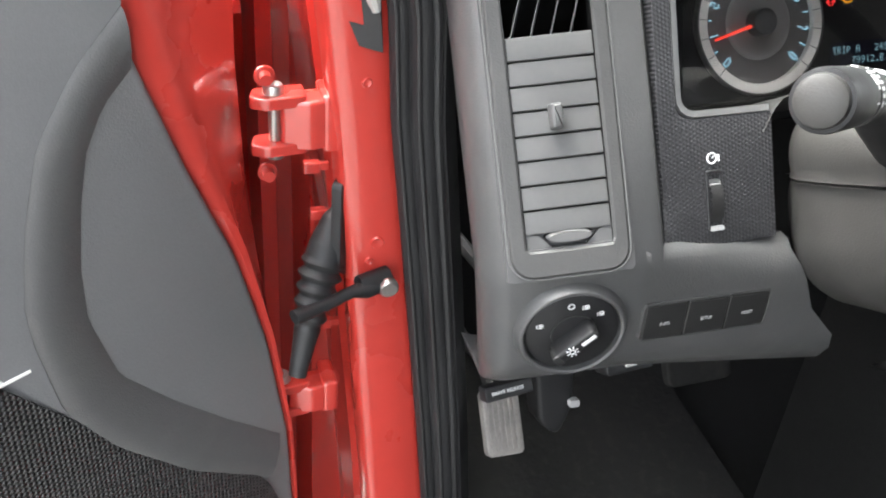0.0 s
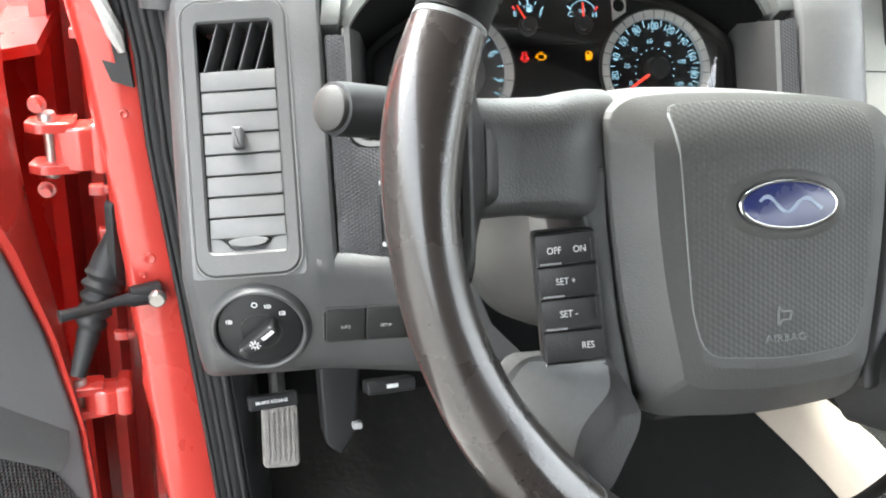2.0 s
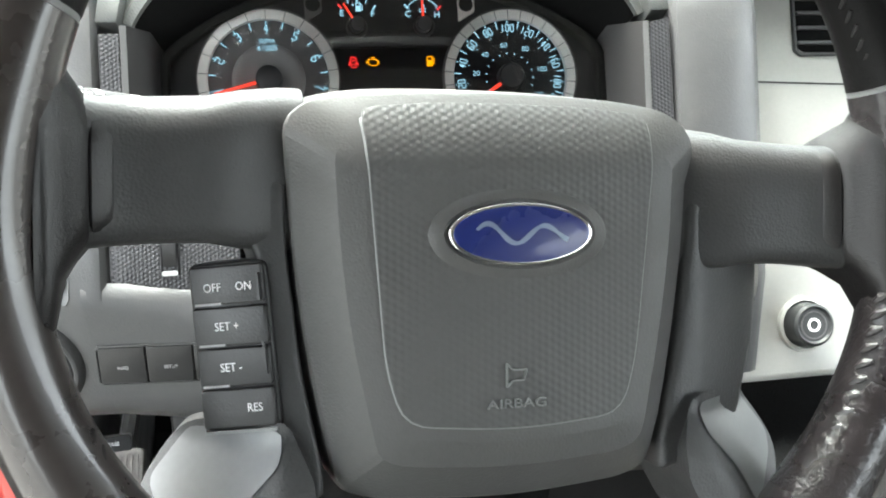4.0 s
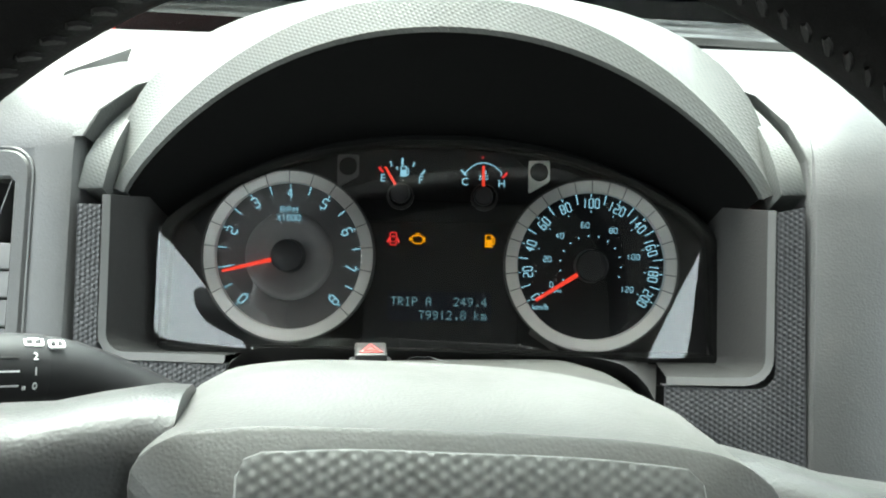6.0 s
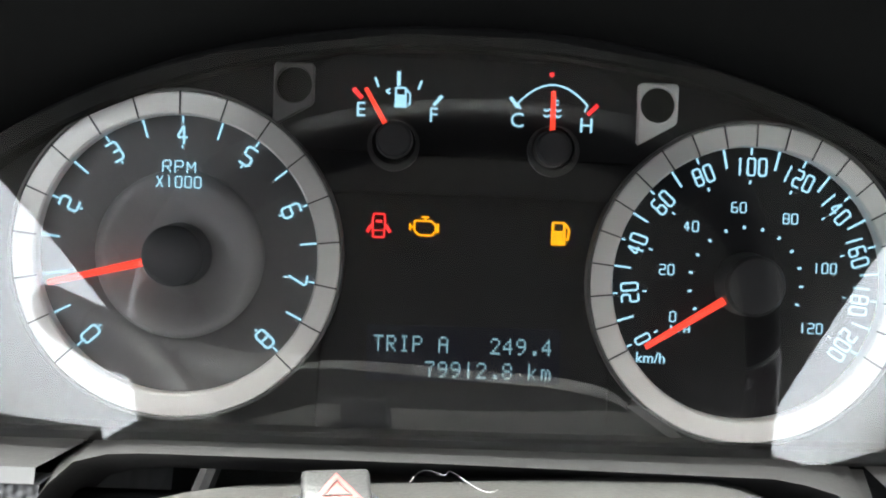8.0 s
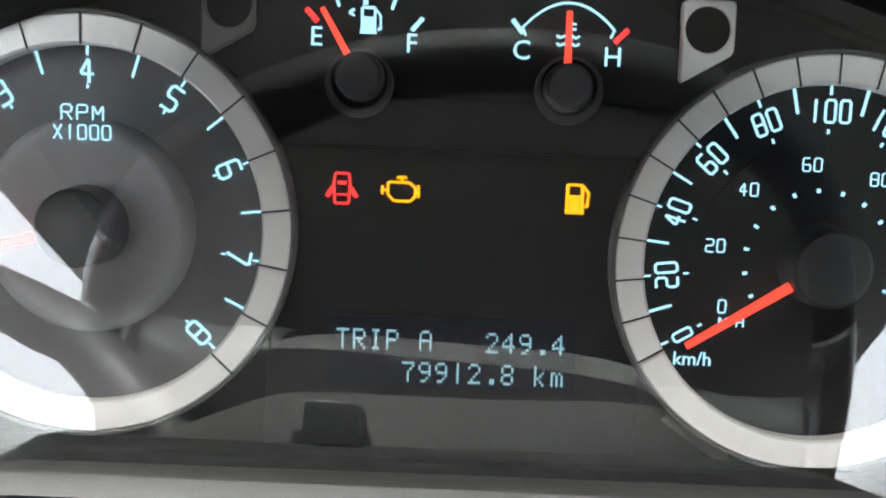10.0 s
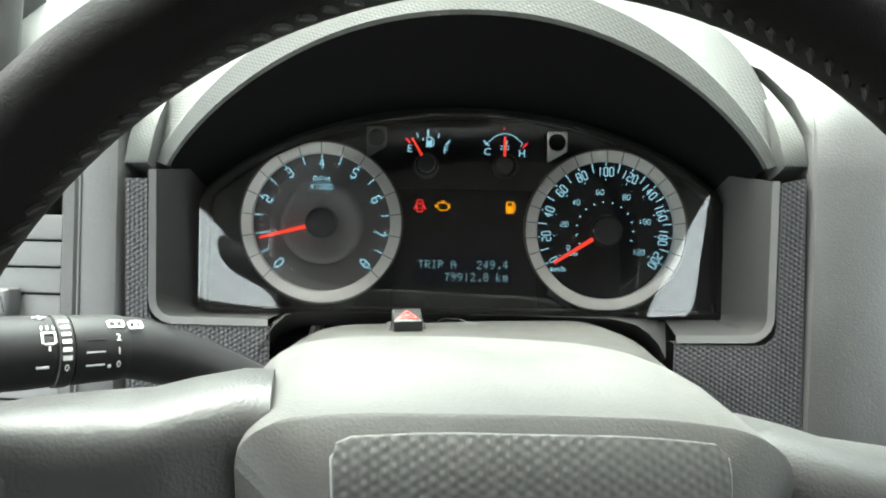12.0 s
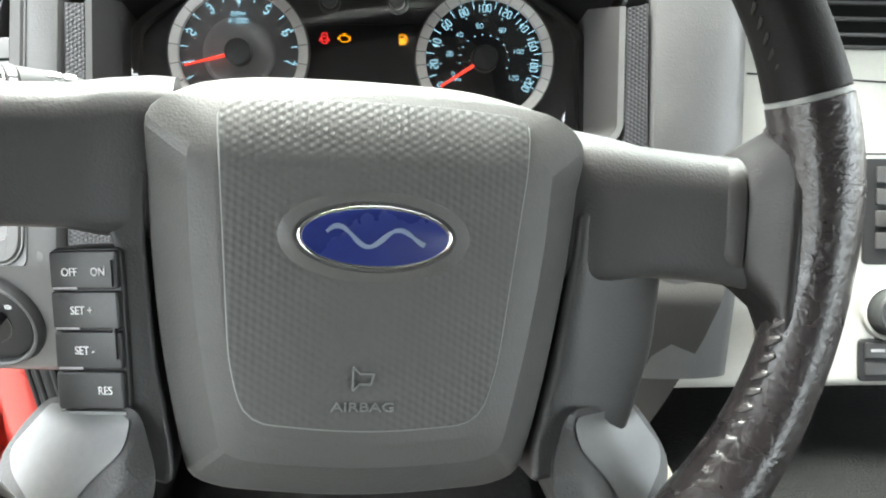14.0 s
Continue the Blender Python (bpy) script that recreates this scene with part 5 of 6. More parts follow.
lamp("fuel_lamp", ((-8, 12, 8, 12, 22), (-12, -21, 12, -21, 4), (-12, -21, -12, 22, 5), (12, -21, 12, 22, 5), (-15, 23, 15, 23, 5), (-12, -2, 12, -2, 5), (14, -18, 22, -8, 4), (22, -8, 20, 14, 4), (20, 14, 14, 12, 4)), G_AMBER, 0.0296, 0.0126, "lit amber fuel pump sign")

# dot-matrix trip display
disp = part("display", prism(rrect(0.0590, 0.0170, 0.0006, 2, 0.0020, -0.0254), -0.0034, -0.0024), shade("display_dark", (0.006, 0.007, 0.014), 0.6, vary=0.1, spec=0.1), cluster, "dark dot-matrix display")
GLYPH = {"T": "1f040404040404", "R": "1e11111e141211", "I": "0e04040404040e", "P": "1e11111e101010", "A": "0e11111f111111", "2": "0e11010204081f", "4": "02060a121f0202",
         "9": "0e11110f01020c", "7": "1f010204040404", "1": "04040404040404", "8": "0e11110e11110e", ".": "00000000000606", "k": "10101214181412", "m": "00001a15151515"}
bm = bmesh.new()
px, py = 0.00060, 0.00072
for line, x_end, y_top in (("TRIP A   249.4", 0.0299, -0.0201), ("79912.8 km", 0.0299, -0.0277)):
    n = len(line)
    for i, ch in enumerate(line):
        if ch == " ":
            continue
        g = GLYPH[ch]
        for row in range(7):
            bits = int(g[2 * row:2 * row + 2], 16)
            for c in range(5):
                if bits >> (4 - c) & 1:
                    x = x_end - (n - i) * 0.00395 + c * px
                    y = y_top - row * py
                    prism([(x, y), (x + px * 0.8, y), (x + px * 0.8, y - py * 0.8), (x, y - py * 0.8)][::-1], -0.0024, -0.0021, bm=bm)
part("digits", bm, G_LCD, disp, "lit pale dot-matrix text")

# clear lens, bowed, over the whole face
rows = []
for j in range(17):
    v = -0.0510 + 0.1185 * j / 16
    half = 0.1560 - 0.0025 * (v + 0.051) / 0.067 if v < 0.016 else 0.1530 * max(0.0, 1 - ((v - 0.016) / 0.052) ** (1 / 0.85)) ** (1 / 2.2)
    rows.append([(x, v, 0.0190 - 0.37 * max(0.0, -0.08 - x) ** 2 - 1.9 * max(0.0, x - 0.075) ** 2 + v * (0.075 * (x / 0.13) ** 2 - 0.05) - 0.1 * v * v) for x in np.linspace(-half, half, 41)])
lens = part("lens", loft(rows, close=False), M_LENS, cluster, "clear bowed lens", smooth=80)
lens.visible_shadow = False

# ---- things on the vent end of the dash ----
vent = thing("air_vent", MV, "tall grey dashboard air vent with closed slats", "air vent")
part("frame", frame_plate(rrect(0.0735, 0.193, 0.014, 8, -0.0005, -0.0005), rrect(0.0535, 0.1605, 0.002, 8, 0, 0), -0.03, 0.0022, 120, 0.0015), M_DASH2, vent, "dark grey frame")
part("frame_edge", frame_plate(rrect(0.0765, 0.196, 0.0155, 8, -0.0005, -0.0005), rrect(0.0738, 0.1933, 0.0142, 8, -0.0005, -0.0005), -0.004, 0.0012, 120, 0.0004), M_BEZEL, vent, "pale edge line")
part("corner_plate", frame_plate(rrect(0.0790, 0.1960, 0.001, 8, -0.0005, 0), rrect(0.0725, 0.1920, 0.0135, 8, -0.0005, -0.0005), -0.004, -0.0006, 120), M_DASH, vent)
part("duct", prism(rrect(0.054, 0.161, 0.002, 4), -0.05, -0.045), M_CAVITY, vent, "dark duct")
bm = bmesh.new()
for x in (-0.0268, 0.0268):
    bar(x, -0.08, x, 0.08, 0.0008, -0.045, 0.0, bm=bm)
part("duct_wall", bm, M_CAVITY, vent)
# open vanes behind the top gap
for i in range(4):
    x = -0.0165 + 0.0120 * i
    vn = part("vane", loft([[(x - 0.0065, 0.047, 0.0), (x - 0.0058, 0.047, 0.0), (x - 0.0020, 0.047, -0.020), (x - 0.0028, 0.047, -0.020)],
                            [(x + 0.0045, 0.0795, 0.0), (x + 0.0052, 0.0795, 0.0), (x + 0.0090, 0.0795, -0.020), (x + 0.0082, 0.0795, -0.020)]]), M_SLAT, vent, "slanting vane")
for i in range(8):
    y = 0.0400 - 0.01475 * i
    bm = box(-0.0263, 0.0263, y - 0.00690, y + 0.00690, -0.005, -0.0006, 0.0007)
    sl = part("slat", bm, M_SLAT, vent, m=pose(0, 0, 0, 0, 0, 0))
    sl.matrix_basis = pose(0, y, 0, -4, 0, 0) @ pose(0, -y, 0)
knob = part("slider_knob", prism(rrect(0.0070, 0.0150, 0.0015, 4, -0.0015, -0.0015), -0.001, 0.0110, 0.0022), M_SLAT, vent, "small ribbed knob")
part("knob_foot", prism(rrect(0.0066, 0.0050, 0.001, 3, -0.0015, -0.0065), -0.001, 0.0095, 0.0010), M_DASH2, knob)
# thumb wheel at the foot, between two wedges in a shallow tray
part("foot_tray", prism(rrect(0.0530, 0.0135, 0.001, 3, 0, -0.0733), -0.006, -0.0050, 0.0003), M_DASH2, vent)
part("foot_lip", bar(-0.0262, -0.0798, 0.0262, -0.0798, 0.0012, -0.005, 0.0006), M_SLAT, vent)
for sx in (-1, 1):
    part("wedge", prism([(sx * x, y) for x, y in ((0.0262, -0.0790), (0.0105, -0.0790), (0.0185, -0.0720), (0.0262, -0.0690))][::sx], -0.006, -0.0010, 0.0006), M_SLAT, vent)
part("wheel_slot", prism([(0.0150 * math.cos(a), -0.0722 + 0.0042 * math.sin(a)) for a in np.linspace(0, 2 * math.pi, 33)[:-1]], -0.0050, -0.0032), M_CAVITY, vent, "dark slot")
bm = bmesh.new()
loft([[(0.0140 * s * math.cos(a), -0.0726 - 0.0004 * k + 0.0032 * s * math.sin(a), z) for a in np.linspace(0, 2 * math.pi, 41)[:-1]] for k, (z, s) in enumerate(((-0.004, 1.0), (0.0012, 1.0), (0.0026, 0.93)))], bm=bm)
part("thumb_wheel", bm, M_SLAT, vent, "ribbed thumb wheel")

# lamp switch
MH = ML @ pose(0.0, -0.0440, -0.0005)
sw = thing("headlight_switch", MH, "round black headlight switch in a raised grey ring", "switch")
part("collar", lathe([(0.0385, -0.008), (0.0365, 0.0), (0.0340, 0.0045), (0.0325, 0.0050), (0.0312, 0.0040), (0.0308, -0.004)], 72), M_DASH, sw, "raised grey ring")
part("face", lathe([(0.0, 0.0022), (0.0285, 0.0022), (0.0302, 0.0010), (0.0306, -0.004)], 72), M_BLACK, sw, "black face")
part("well", frame_plate(circle(0.0150, 48, 0.001, -0.001), circle(0.0140, 48, 0.001, -0.001), 0.002, 0.0028, 48), M_BTN, sw)
grip = part("grip", prism(rrect(0.0330, 0.0085, 0.004, 5), 0.0, 0.0135, 0.0022), M_BLACK, sw, "raised grip", m=pose(0.0, -0.002, 0.0018, 0, 0, 38))
part("grip_end", prism(rrect(0.005, 0.0085, 0.002, 4, -0.0145, 0), 0.004, 0.0138, 0.001), M_BTN, grip)
part("pointer", bar(0.004, 0.0, 0.0145, 0.0, 0.0024, 0.0130, 0.0139), M_WHITE, grip, "white pointer")
bm = bmesh.new()
for k in range(8):
    a = 2 * math.pi * k / 8
    bar(-0.0035 + 0.0026 * math.cos(a), 0.0026 * math.sin(a), -0.0035 + 0.0040 * math.cos(a), 0.0040 * math.sin(a), 0.0007, 0.0132, 0.0138, bm=bm)
frame_plate(circle(0.0021, 16, -0.0035, 0), circle(0.0014, 16, -0.0035, 0), 0.0130, 0.0138, 16, bm=bm)
part("lamp_sign", bm, M_WHITE, grip, "white lamp sign")
bm = bmesh.new()
frame_plate(circle(0.0022, 20, -0.001, 0.0215), circle(0.0016, 20, -0.001, 0.0215), 0.0020, 0.0026, 20, bm=bm)
for (cx, cy) in ((0.0085, 0.0195), (0.0180, 0.0130), (-0.0205, 0.0085)):
    bar(cx - 0.0022, cy - 0.0015, cx - 0.0022, cy + 0.0015, 0.0006, 0.002, 0.0026, bm=bm)
    bar(cx - 0.0012, cy + 0.0012, cx + 0.0012, cy + 0.0014, 0.0005, 0.002, 0.0026, bm=bm)
    bar(cx - 0.0012, cy, cx + 0.0016, cy, 0.0005, 0.002, 0.0026, bm=bm)
    bar(cx - 0.0012, cy - 0.0012, cx + 0.0012, cy - 0.0014, 0.0005, 0.002, 0.0026, bm=bm)
    bar(cx + 0.0016, cy - 0.0012, cx + 0.0016, cy + 0.0012, 0.0005, 0.002, 0.0026, bm=bm)
part("signs", bm, M_WHITE, sw, "white signs")

# three trip computer buttons
MI = basis((-0.1814, -0.1642, 1.0146), (0.0883, -0.0025, 0.003), (-0.06, 0.0, 1.0))
part("button_recess", frame_plate(rrect(0.0910, 0.0302, 0.003, 4, 0.0442, 0), rrect(0.0888, 0.0276, 0.002, 4, 0.0442, 0), -0.008, 0.0004, 60, 0.0003), M_DASH2, dash, m=MI)
part("button_well", prism(rrect(0.0895, 0.0285, 0.002, 4, 0.0442, 0), -0.010, -0.0008), M_CAVITY, dash, m=MI)
for i, word in enumerate(("INFO", "SETUP", "RESET")):
    b = thing("trip_button", MI @ pose(0.0148 + 0.0294 * i, 0, 0), "black rectangular trip computer button marked " + word, "button", "row of trip buttons")
    part("cap", prism(rrect(0.0287, 0.0268, 0.0012, 3), -0.008, 0.0006 + 0.0003 * (i % 2), 0.0008), M_BTN, b)
    text("lettering", word, 0.0034, M_GPRINT, b, 0, -0.0015, 0.0011, wide=0.9)

# dimmer on the dimpled panel
MDm = MF @ pose(-0.1385, -0.0505, -0.001)
dim = thing("dimmer_switch", MDm, "black thumb-wheel dimmer on the dimpled panel", "switch")
part("frame", frame_plate(rrect(0.0115, 0.038, 0.001, 3), rrect(0.0085, 0.034, 0.0006, 3), -0.003, 0.0014, 40, 0.0005), M_BLACK, dim)
bm = loft([[(x, 0.0165 * math.sin(a), -0.006 + 0.0105 * math.cos(a)) for a in np.linspace(-1.4, 1.4, 19)] for x in (-0.004, -0.0036, 0.0036, 0.004)], close=False)
part("wheel", bm, M_BTN, dim, "ribbed thumb wheel")
part("highlight", bar(-0.0032, 0.010, 0.0032, 0.010, 0.0012, 0.0005, 0.0022), M_WHITE, dim)
part("stop", prism(rrect(0.0095, 0.003, 0.0006, 2, 0, -0.0175), 0.0, 0.0018), M_GPRINT, dim)
bm = bmesh.new()
frame_plate(circle(0.0036, 24, -0.0008, 0.0265), circle(0.0028, 24, -0.0008, 0.0265), -0.0006, 0.0008, 24, bm=bm)
bar(-0.0008, 0.0265, 0.0012, 0.0280, 0.0007, -0.0006, 0.0008, bm=bm)
bar(0.0040, 0.0240, 0.0040, 0.0285, 0.0007, -0.0006, 0.0008, bm=bm)
part("sign", bm, M_WHITE, dim, "white dial lighting sign")

# ---- under the dash ----
MP = basis((-0.2035, -0.024, 0.801), (1, 0.0, 0), (0, 0.62, 0.78))
ped = thing("parking_brake_pedal", MP, "dusty ribbed rubber parking brake pedal", "pedal")
part("pad", prism(rrect(0.034, 0.058, 0.005, 4), -0.008, 0.003, 0.002), M_PEDAL, ped)
bm = bmesh.new()
for k in range(6):
    bar(-0.012 + 0.0048 * k, -0.024, -0.012 + 0.0048 * k, 0.024, 0.0022, 0.002, 0.0045, bm=bm)
part("ribs", bm, M_PEDAL, ped)
part("lever", tube([(0, 0.02, -0.008), (0, 0.06, -0.04), (0.0, 0.08, -0.12)], 0.008, 8), M_BLACK, ped)
lab = thing("brake_release_label", basis((-0.211, -0.046, 0.859), (1, 0.15, 0), (0, 0.5, 0.86)), "black release handle with a white printed line", "handle")
part("handle", prism(rrect(0.044, 0.013, 0.002, 3), -0.012, 0.0, 0.0015), M_BLACK, lab)
text("lettering", "BRAKE RELEASE", 0.0042, M_WHITE, lab, -0.002, 0, 0.0004)
hr = thing("bonnet_release", basis((-0.104, -0.046, 0.868), (1, 0.1, 0), (0, 0.5, 0.86)), "black bonnet release handle under the dash", "handle")
part("handle", prism(rrect(0.046, 0.013, 0.003, 3), -0.02, 0.0, 0.002), M_BLACK, hr)
part("sign", bar(-0.005, 0, 0.006, 0, 0.0035, 0.0, 0.0006), M_WHITE, hr)
bp = thing("brake_pedal", basis((0.018, 0.026, 0.795), (1, 0.05, 0), (0, 0.55, 0.83)), "wide black rubber brake pedal", "pedal")
part("pad", prism(rrect(0.072, 0.050, 0.008, 4), -0.008, 0.003, 0.003), M_MAT, bp)
part("lever", tube([(0, 0.01, -0.008), (0.0, 0.06, -0.05), (0.0, 0.16, -0.30), (0.0, 0.25, -0.54)], 0.009, 8), M_BLACK, bp)
br = thing("pedal_bracket", basis((-0.146, -0.002, 0.805), (1, 0.0, 0), (0, 0.3, 0.95)), "black pedal bracket with a cable clip", "bracket")
part("plate", prism(rounded([(-0.02, 0.05), (-0.014, -0.03), (0.004, -0.045), (0.018, -0.02), (0.022, 0.05)], 0.008, 4), -0.03, 0.0, 0.004), M_BLACK, br)
part("arm", tube([(0, 0.04, -0.02), (0, 0.10, -0.62)], 0.008, 8), M_BLACK, br)
part("clip", prism(rrect(0.010, 0.007, 0.002, 3, 0.018, -0.012), -0.002, 0.006, 0.001), M_GPRINT, br)
# inner kick panel beside the pedals
bm = loft([[(-0.262, 0.03, z), (-0.255, 0.10, z), (-0.262, 0.58, z)] for z in (0.93, 0.7, 0.40)], close=False)
tagged(part("kick_panel", thicken(bm, 0.004), M_DOOR), "dark plastic kick panel beside the footwell", "panel", kind="structure")
bm = loft([[(-0.25, y, z), (0.25, y, z)] for y, z in ((-0.42, 0.405), (0.0, 0.405), (0.34, 0.42), (0.46, 0.48))], close=False)
tagged(part("floor_mat", thicken(bm, 0.008), M_MAT), "black rubber floor mat in the footwell", "mat")

# ---- open door ----
door = thing("car_door", MD, "open red car door with a dark grey plastic trim panel", "door")
edge = [(-0.112, 0.30), (-0.105, 0.26), (-0.095, 0.188), (-0.08, 0.144), (-0.057, 0.081), (-0.024, 0.002), (0.001, -0.087), (0.019, -0.194), (0.024, -0.30), (0.02, -0.55)]
trim_o = [(-0.75, 0.30), (-0.75, -0.55)] + edge[::-1]
part("trim", prism(resample(trim_o, 160), -0.03, 0.0, 0.006), M_DOORG, door, "grey grained trim panel")
# raised ridge that frames the shallow speaker pocket
ridge_o = [(-0.094, 0.197), (-0.128, 0.168), (-0.154, 0.134), (-0.169, 0.088), (-0.178, 0.040), (-0.177, 0.014), (-0.167, -0.046), (-0.135, -0.100), (-0.080, -0.165), (-0.007, -0.228)]
ridge_i = [(-0.091, 0.161), (-0.112, 0.144), (-0.126, 0.120), (-0.134, 0.091), (-0.141, 0.050), (-0.142, 0.011), (-0.127, -0.043), (-0.090, -0.090), (-0.045, -0.140), (0.007, -0.192)]
ro, ri = resample(ridge_o, 40, False), resample(ridge_i, 40, False)
rows = [[(*(a * (1 - t) + b * t), h) for t, h in ((-0.06, 0.0), (0.08, 0.0050), (0.35, 0.0065), (0.75, 0.0045), (1.05, 0.0005))] for a, b in zip(ro, ri)]
# darker material than the trim, so the ridge's shading sits in its colour
part("ridge", loft(rows, close=False), M_DOOR, door, "curved raised ridge")
# lighter upper panel and the lower perforated field, each outside the ridge
up_o = [(-0.74, 0.295), (-0.74, 0.005), (-0.20, 0.002)] + [tuple(p) for p in ro[:22][::-1]] + [(-0.092, 0.22), (-0.10, 0.295)]
part("upper_panel", prism(up_o, -0.02, 0.003, 0.0), M_DOORG, door, "paler grained upper panel")
low_o = [(-0.74, -0.006), (-0.74, -0.54), (0.012, -0.54), (0.016, -0.30), (-0.007, -0.236)] + [tuple(p) for p in ro[22:39][::-1]] + [(-0.20, -0.006)]
part("speaker_grille", prism(low_o, -0.02, 0.0024, 0.0), M_GRILLE, door, "black perforated speaker field")
part("grille_edge", bar(-0.74, -0.002, -0.182, -0.002, 0.0016, 0.0, 0.0042), M_SILVER, door, "thin bright edge")
# painted sheet: rolled flange beside the trim, then the shut face that falls away to the hinges
rows = []
right = [(0.036, 0.40), (0.030, 0.30), (0.016, 0.22), (0.012, 0.174), (0.010, 0.13), (0.012, 0.06), (0.015, 0.009), (0.022, -0.05), (0.030, -0.114), (0.038, -0.20), (0.043, -0.294), (0.044, -0.55)]
ed = resample([(-0.118, 0.40)] + edge, 48, False)
rt = np.array(right)
for e in ed:
    u1 = float(np.interp(-e[1], -rt[:, 1], rt[:, 0]))
    w = max(0.012, u1 - e[0])
    row = [(e[0] - 0.02, e[1], -0.014)]
    for t, h in ((0.0, -0.008), (0.10, -0.002), (0.22, -0.001), (0.36, -0.006), (0.55, -0.016), (0.80, -0.024), (0.95, -0.030), (1.0, -0.042), (0.98, -0.10)):
        row.append((e[0] + w * t, e[1], h))
    rows.append(row)
part("sheet", loft(rows, close=False), M_RED, door, "glossy red painted inner sheet")
part("outer_skin", prism([(-0.75, 0.40), (-0.75, -0.56), (0.02, -0.56), (0.0, 0.40)], -0.13, -0.10), M_RED, door)
bolt = part("bolt", lathe([(0.0, 0.0060), (0.0052, 0.0060), (0.0058, 0.0045), (0.0058, 0.002), (0.0095, 0.0015), (0.0100, -0.001)], 18), M_STEEL, door, "dark hex bolt", m=pose(-0.052, 0.204, -0.005))
part("socket", prism(circle(0.0030, 6), 0.0055, 0.0066), M_BLACK, bolt)

# ---- hinge pillar of the body ----
tagged(part("wall_fender_inner", box(-0.64, -0.31, 0.31, 0.33, 0.38, 1.24), M_RED), "red closing panel behind the hinges", "wall", kind="structure")
pillar = thing("hinge_pillar", Matrix(), "red painted door hinge pillar of the car body", "car body", kind="structure")
face = [(-0.385, 1.36), (-0.357, 1.168), (-0.347, 1.088), (-0.339, 0.996), (-0.325, 0.825), (-0.314, 0.698), (-0.295, 0.40)]
facer = [(-0.345, 1.36), (-0.313, 1.167), (-0.308, 1.086), (-0.29, 0.938), (-0.272, 0.783), (-0.262, 0.687), (-0.24, 0.40)]
fa, fr = resample(face, 40, False), resample(facer, 40, False)
rows = []
for i, (a, b) in enumerate(zip(fa, fr)):
    wob = 0.0015 * math.sin(i * 1.7)
    rows.append([(a[0] - 0.002, 0.20, a[1]), (a[0] - 0.001, 0.075, a[1]), (a[0] + 0.006, 0.068, a[1]), (a[0] + 0.004, 0.040, a[1]), (a[0] - 0.001, 0.034, a[1]), (a[0] + wob, 0.016, a[1]), (a[0] + 0.004, 0.0105, a[1]),
                 (a[0] + 0.010, 0.0085, a[1]), ((a[0] + b[0]) / 2, 0.0080, (a[1] + b[1]) / 2), (b[0] - 0.004, 0.0070, b[1]), (b[0] + 0.004, 0.012, b[1]), (b[0] + 0.02, 0.03, b[1])])
part("flange", loft(rows, close=False), M_RED, pillar, "glossy red flange")
ribs = [(-0.62, 0.30), (-0.46, 0.265), (-0.428, 0.240), (-0.420, 0.195), (-0.404, 0.188), (-0.398, 0.232), (-0.385, 0.236), (-0.379, 0.192), (-0.366, 0.186), (-0.360, 0.225), (-0.346, 0.225), (-0.336, 0.175), (-0.30, 0.165)]
part("wing", loft([[(x, y, z) for x, y in ribs] for z in (1.225, 1.15, 1.0, 0.8, 0.40)], close=False), M_RED, pillar, "red ribbed inner face")
# added cap that keeps the sun off the ribs behind the hinges
part("shade_cap", box(-0.470, -0.330, 0.10, 0.308, 1.2225, 1.236, 0.004), M_RED, pillar, "red panel added to shade the hinge cavity")
for x, z, r in ((-0.3135, 0.980, 0.0058), (-0.3195, 0.964, 0.0034), (-0.325, 1.112, 0.0040)):
    part("dent", lathe([(0.0, 0.0010), (r * 0.45, 0.0009), (r * 0.70, 0.0016), (r * 0.85, 0.0014), (r, 0.0)], 20), M_RED, pillar, m=pose(x, 0.0078, z, 90, 0, 0))
for x, z in ((-0.351, 1.027), (-0.346, 0.985), (-0.342, 0.876), (-0.354, 1.165)):
    b = part("tab", box(-0.0115, 0.001, -0.004, 0.004, -0.0042, 0.0042, 0.0012), M_RED, pillar, "small red folded tab", m=pose(x, 0.05, z))
    part("tab_stem", box(-0.001, 0.008, -0.0025, 0.0025, -0.003, 0.003, 0.0008), M_RED, b)


def hinge(z, tall):
    h = part("hinge", prism(rounded([(0.006, 0.012), (-0.030, 0.006), (-0.030, -0.010), (-0.010, -0.016), (0.006, -0.012)], 0.003, 3), -tall * 0.36, tall * 0.36, 0.003), M_RED, pillar, "red painted steel hinge", m=pose(-0.352, 0.030, z))
    part("body_leaf", box(-0.002, 0.012, -0.014, 0.02, -tall * 0.42, tall * 0.42, 0.004), M_RED, h)
    for k in (-1, 1):
        part("knuckle", prism(rounded([(-0.012, 0.010), (-0.048, 0.006), (-0.052, -0.010), (-0.040, -0.016), (-0.012, -0.012)], 0.004, 3), k * tall * 0.36 - 0.004, k * tall * 0.36 + 0.004, 0.0015), M_RED, h, "red hinge knuckle")
        part("pin_head", lathe([(0.0, 0.007), (0.006, 0.007), (0.0075, 0.004), (0.0075, 0.0)], 16), M_STEEL, h, "zinc pin head", m=pose(-0.034, -0.003, k * (tall * 0.36 + 0.003), 0 if k > 0 else 180, 0, 0))
    part("pin", lathe([(0.0042, -tall * 0.4), (0.0042, tall * 0.4)], 14), M_STEEL, h, "zinc hinge pin", m=pose(-0.034, -0.003, 0))
    for k in (-0.78, 0.70):
        part("leaf_bolt", lathe([(0.0, 0.007), (0.0042, 0.007), (0.0046, 0.0), (0.0072, 0.0), (0.0075, -0.002)], 12), M_RED, h, "red painted bolt", m=pose(-0.040, -0.006, k * tall, 90, 0, 0))
    return h


hinge(1.078, 0.050)
